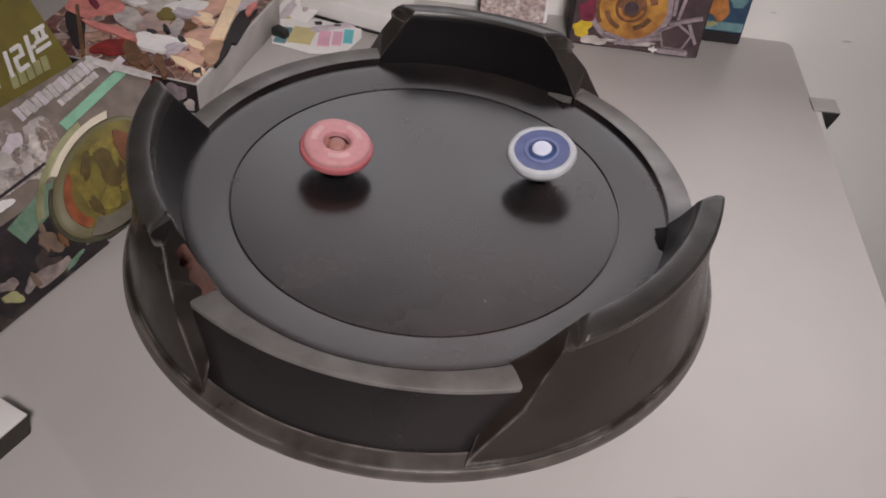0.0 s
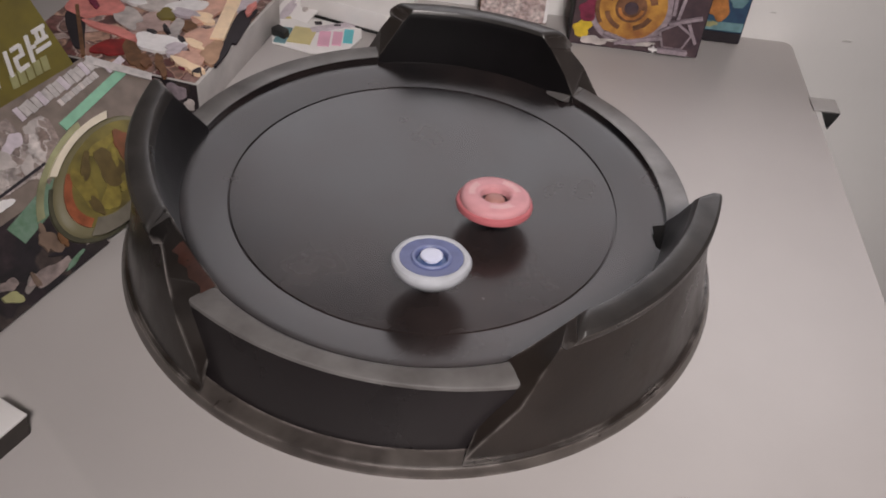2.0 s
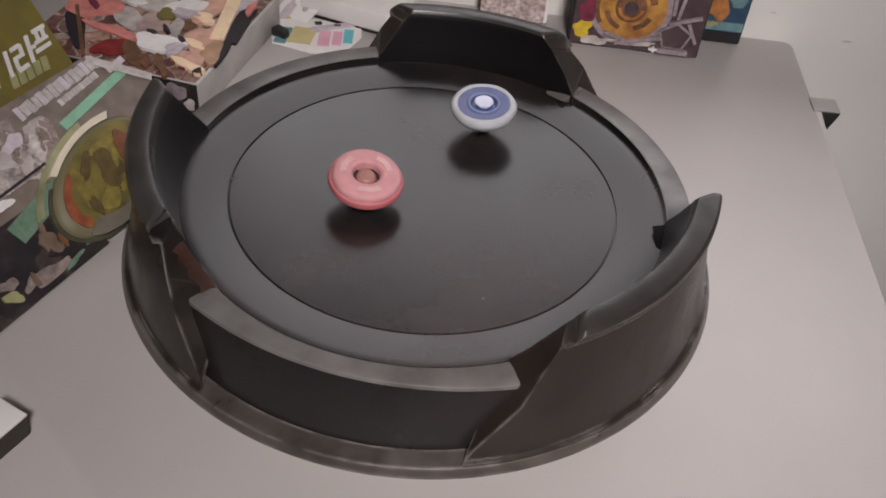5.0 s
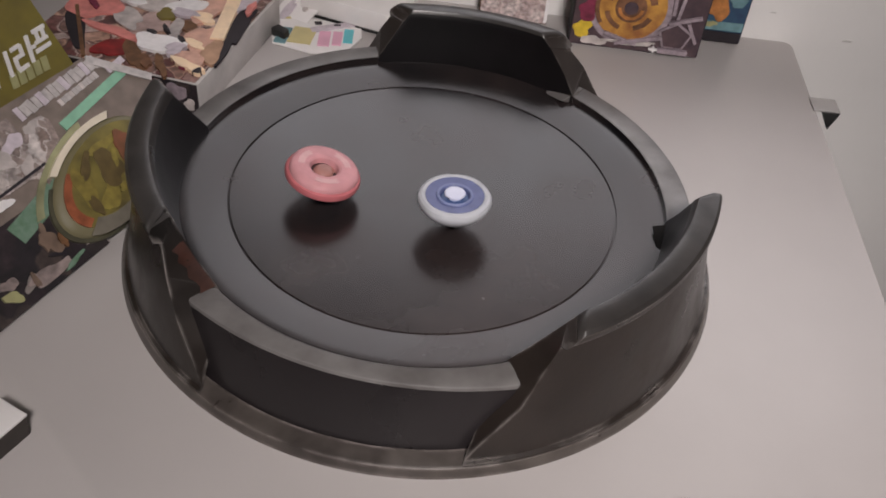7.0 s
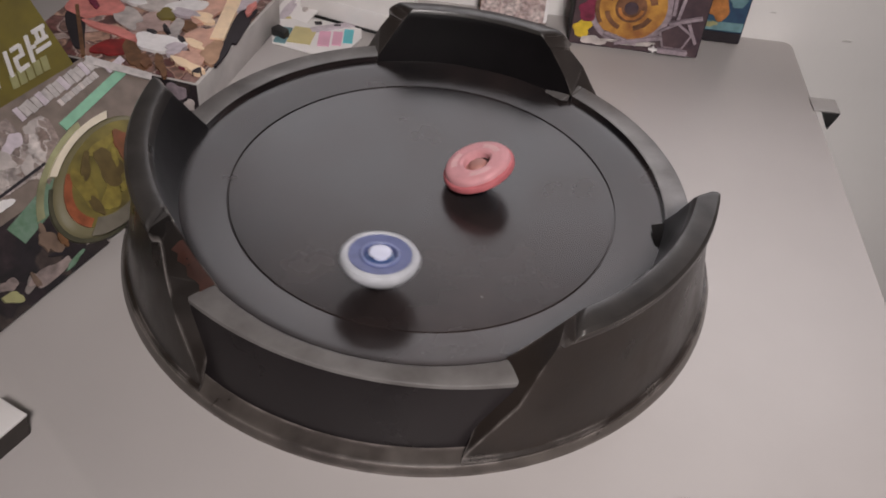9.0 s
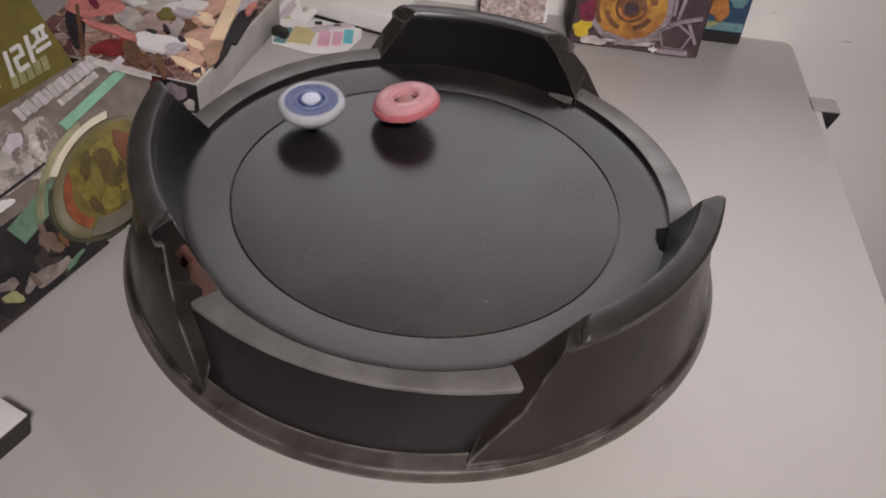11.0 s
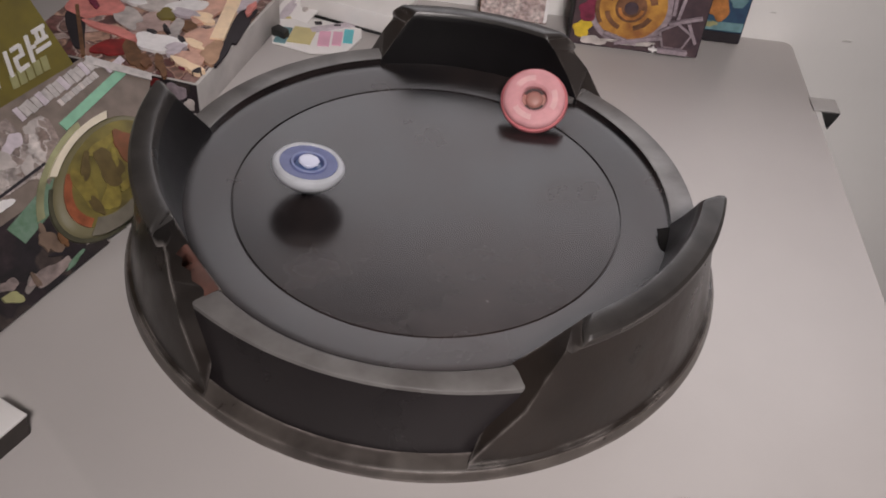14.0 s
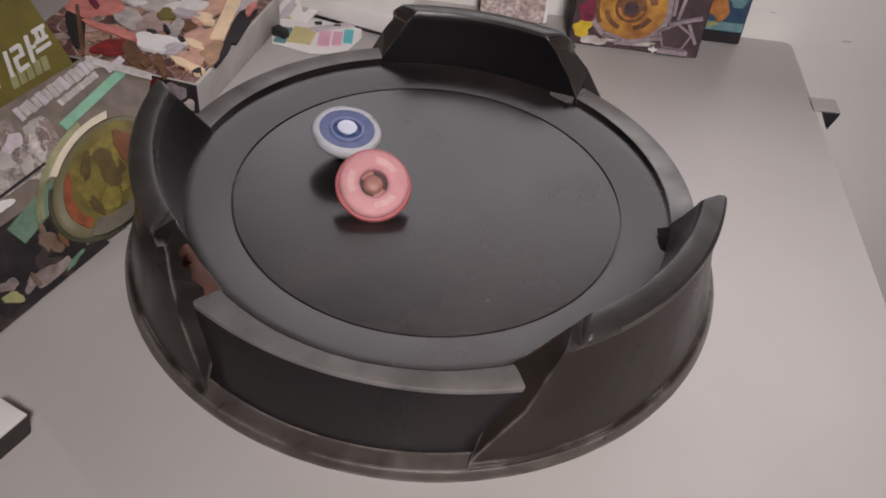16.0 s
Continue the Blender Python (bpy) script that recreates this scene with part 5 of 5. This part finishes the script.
        (9.70, lean(-0.1192, -0.0400, -0.149, 0.019)), (9.75, lean(-0.0813, -0.0903, -0.146, 0.016)), (9.80, lean(-0.0223, -0.1171, -0.142, 0.013)),
        (9.85, lean(0.0441, -0.1110, -0.139, 0.010)), (9.90, lean(0.0996, -0.0710, -0.135, 0.007)), (9.95, lean(0.1269, -0.0063, -0.132, 0.003)),
        (10.00, lean(0.1152, 0.0645, -0.129, 0.000)), (10.05, lean(0.0655, 0.1185, -0.125, -0.003)), (10.10, lean(-0.0073, 0.1358, -0.122, -0.006)),
        (10.15, lean(-0.0782, 0.1077, -0.118, -0.009)), (10.20, lean(-0.1199, 0.0423, -0.115, -0.012)), (10.25, lean(-0.1141, -0.0362, -0.111, -0.015)),
        (10.30, lean(-0.0608, -0.0956, -0.108, -0.018)), (10.35, lean(0.0189, -0.1091, -0.105, -0.021)), (10.40, lean(0.0897, -0.0685, -0.101, -0.024)),
        (10.45, lean(0.1176, 0.0090, -0.098, -0.027)), (10.50, lean(0.0874, 0.0863, -0.094, -0.030)), (10.55, lean(0.0127, 0.1236, -0.091, -0.034)),
        (10.60, lean(-0.0677, 0.0997, -0.088, -0.037)), (10.65, lean(-0.1092, 0.0267, -0.084, -0.040)), (10.70, lean(-0.0872, -0.0545, -0.081, -0.043)),
        (10.75, lean(-0.0137, -0.0955, -0.077, -0.046)), (10.80, lean(0.0664, -0.0703, -0.074, -0.049)), (10.85, lean(0.1018, 0.0055, -0.071, -0.052)),
        (10.90, lean(0.0689, 0.0819, -0.067, -0.055)), (10.95, lean(-0.0100, 0.1066, -0.064, -0.058)), (11.00, lean(-0.0789, 0.0623, -0.060, -0.061)),
        (11.05, lean(-0.0877, -0.0183, -0.057, -0.064)), (11.10, lean(-0.0303, -0.0743, -0.054, -0.067)), (11.15, lean(0.0480, -0.0626, -0.050, -0.071)),
        (11.20, lean(0.0843, 0.0065, -0.047, -0.074)), (11.25, lean(0.0496, 0.0750, -0.043, -0.077)), (11.30, lean(-0.0252, 0.0850, -0.040, -0.080)),
        (11.35, lean(-0.0974, 0.0051, -0.035, 0.018)), (11.40, lean(-0.0243, -0.1064, -0.030, 0.116)), (11.45, lean(0.0733, -0.0695, -0.095, 0.048)),
        (11.50, lean(0.0969, 0.0201, -0.159, -0.021)), (11.55, lean(0.0095, 0.1070, -0.065, -0.039)), (11.60, lean(-0.0907, 0.0349, 0.029, -0.058)),
        (11.65, lean(-0.0777, -0.0589, -0.025, 0.019)), (11.70, lean(0.0169, -0.1049, -0.079, 0.097)), (11.75, lean(0.0983, -0.0105, -0.092, -0.003)),
        (11.80, lean(0.0462, 0.0785, -0.106, -0.103)), (11.85, lean(-0.0467, 0.0868, -0.032, -0.071)), (11.90, lean(-0.0953, -0.0047, 0.043, -0.039)),
        (11.95, lean(-0.0214, -0.0860, -0.057, -0.011)), (12.00, lean(0.0832, -0.0466, -0.156, 0.017)), (12.05, lean(0.0828, 0.0496, -0.112, -0.055)),
        (12.10, lean(0.0066, 0.0872, -0.067, -0.126)), (12.15, lean(-0.0828, 0.0391, -0.031, -0.044)), (12.20, lean(-0.0523, -0.0751, 0.004, 0.039)),
        (12.25, lean(0.0387, -0.0813, -0.080, 0.013)), (12.30, lean(0.0965, -0.0136, -0.165, -0.014)), (12.35, lean(0.0358, 0.0912, -0.082, -0.052)),
        (12.40, lean(-0.0616, 0.0503, 0.001, -0.090)), (12.45, lean(-0.0798, -0.0286, -0.023, -0.008)), (12.50, lean(-0.0096, -0.0957, -0.046, 0.074)),
        (12.55, lean(0.0808, -0.0293, -0.081, -0.004)), (12.60, lean(0.0547, 0.0576, -0.115, -0.082)), (12.65, lean(-0.0276, 0.0837, -0.044, -0.061)),
        (12.70, lean(-0.0832, 0.0059, 0.027, -0.040)), (12.75, lean(-0.0283, -0.0736, -0.057, 0.000)), (12.80, lean(0.0722, -0.0537, -0.141, 0.040)),
        (12.85, lean(0.0750, 0.0400, -0.105, -0.026)), (12.90, lean(0.0072, 0.0721, -0.069, -0.093)), (13.00, lean(-0.0725, 0.0147, 0.014, -0.041)),
        (13.10, lean(-0.0779, -0.0307, 0.033, 0.011)), (13.20, lean(-0.0540, -0.0717, 0.019, 0.063)), (13.30, lean(-0.0204, -0.0880, -0.010, 0.087)),
        (13.40, lean(0.0209, -0.0844, -0.050, 0.088)), (13.50, lean(0.0323, -0.0819, -0.055, 0.088)), (13.60, lean(0.0412, -0.0537, -0.056, 0.058)),
        (13.70, lean(0.0247, -0.0201, -0.028, 0.023)), (13.80, lean(-0.0087, -0.0001, 0.015, 0.005)), (13.90, lean(-0.0444, 0.0041, 0.067, 0.015)),
        (14.00, lean(-0.0751, -0.0068, 0.114, 0.041)), (14.10, lean(-0.0798, -0.0368, 0.139, 0.087)), (14.20, lean(-0.0492, -0.0617, 0.128, 0.123)),
        (14.30, lean(-0.0085, -0.0512, 0.050, 0.036)), (14.40, lean(0.0251, -0.0468, -0.025, -0.046)), (14.50, lean(0.0516, -0.0229, -0.087, -0.070)),
        (14.60, lean(0.0622, 0.0151, -0.127, -0.107)), (14.70, lean(0.0480, 0.0462, -0.100, -0.133)), (14.80, lean(0.0148, 0.0549, -0.055, -0.137)),
        (14.90, lean(-0.0172, 0.0380, -0.011, -0.116)), (15.00, lean(-0.0351, 0.0027, 0.019, -0.074)), (15.10, lean(-0.0404, -0.0029, 0.024, -0.073)),
        (15.20, lean(-0.0401, -0.0102, 0.022, -0.071)), (15.30, lean(-0.0308, -0.0230, 0.010, -0.063)), (15.40, lean(-0.0160, -0.0254, -0.010, -0.065)),
        (15.50, lean(0.0025, -0.0180, -0.034, -0.078)), (15.60, lean(0.0115, 0.0075, -0.030, -0.104)), (15.70, lean(0.0029, 0.0254, -0.005, -0.122)),
        (15.80, lean(-0.0105, 0.0365, 0.024, -0.133)), (15.90, lean(-0.0373, 0.0535, 0.068, -0.147)), (16.00, lean(-0.0557, 0.0370, 0.103, -0.130)),
    ])
    # quick spin of both tops; the pink one slows towards the end
    turn = 0.0
    pink_rows, blue_rows = [], []
    for i in range(481):
        t = i / 30
        pink_rows.append((t, pose(0, 0, 0, 0, 0, turn)))
        blue_rows.append((t, pose(0, 0, 0.0022, 0, 0, -80.0 * i)))
        turn += 80.0 if t < 12 else 80.0 - 11.0 * (t - 12)
    walk(pink_ring, pink_rows)
    walk(blue_ring, blue_rows)


motions()
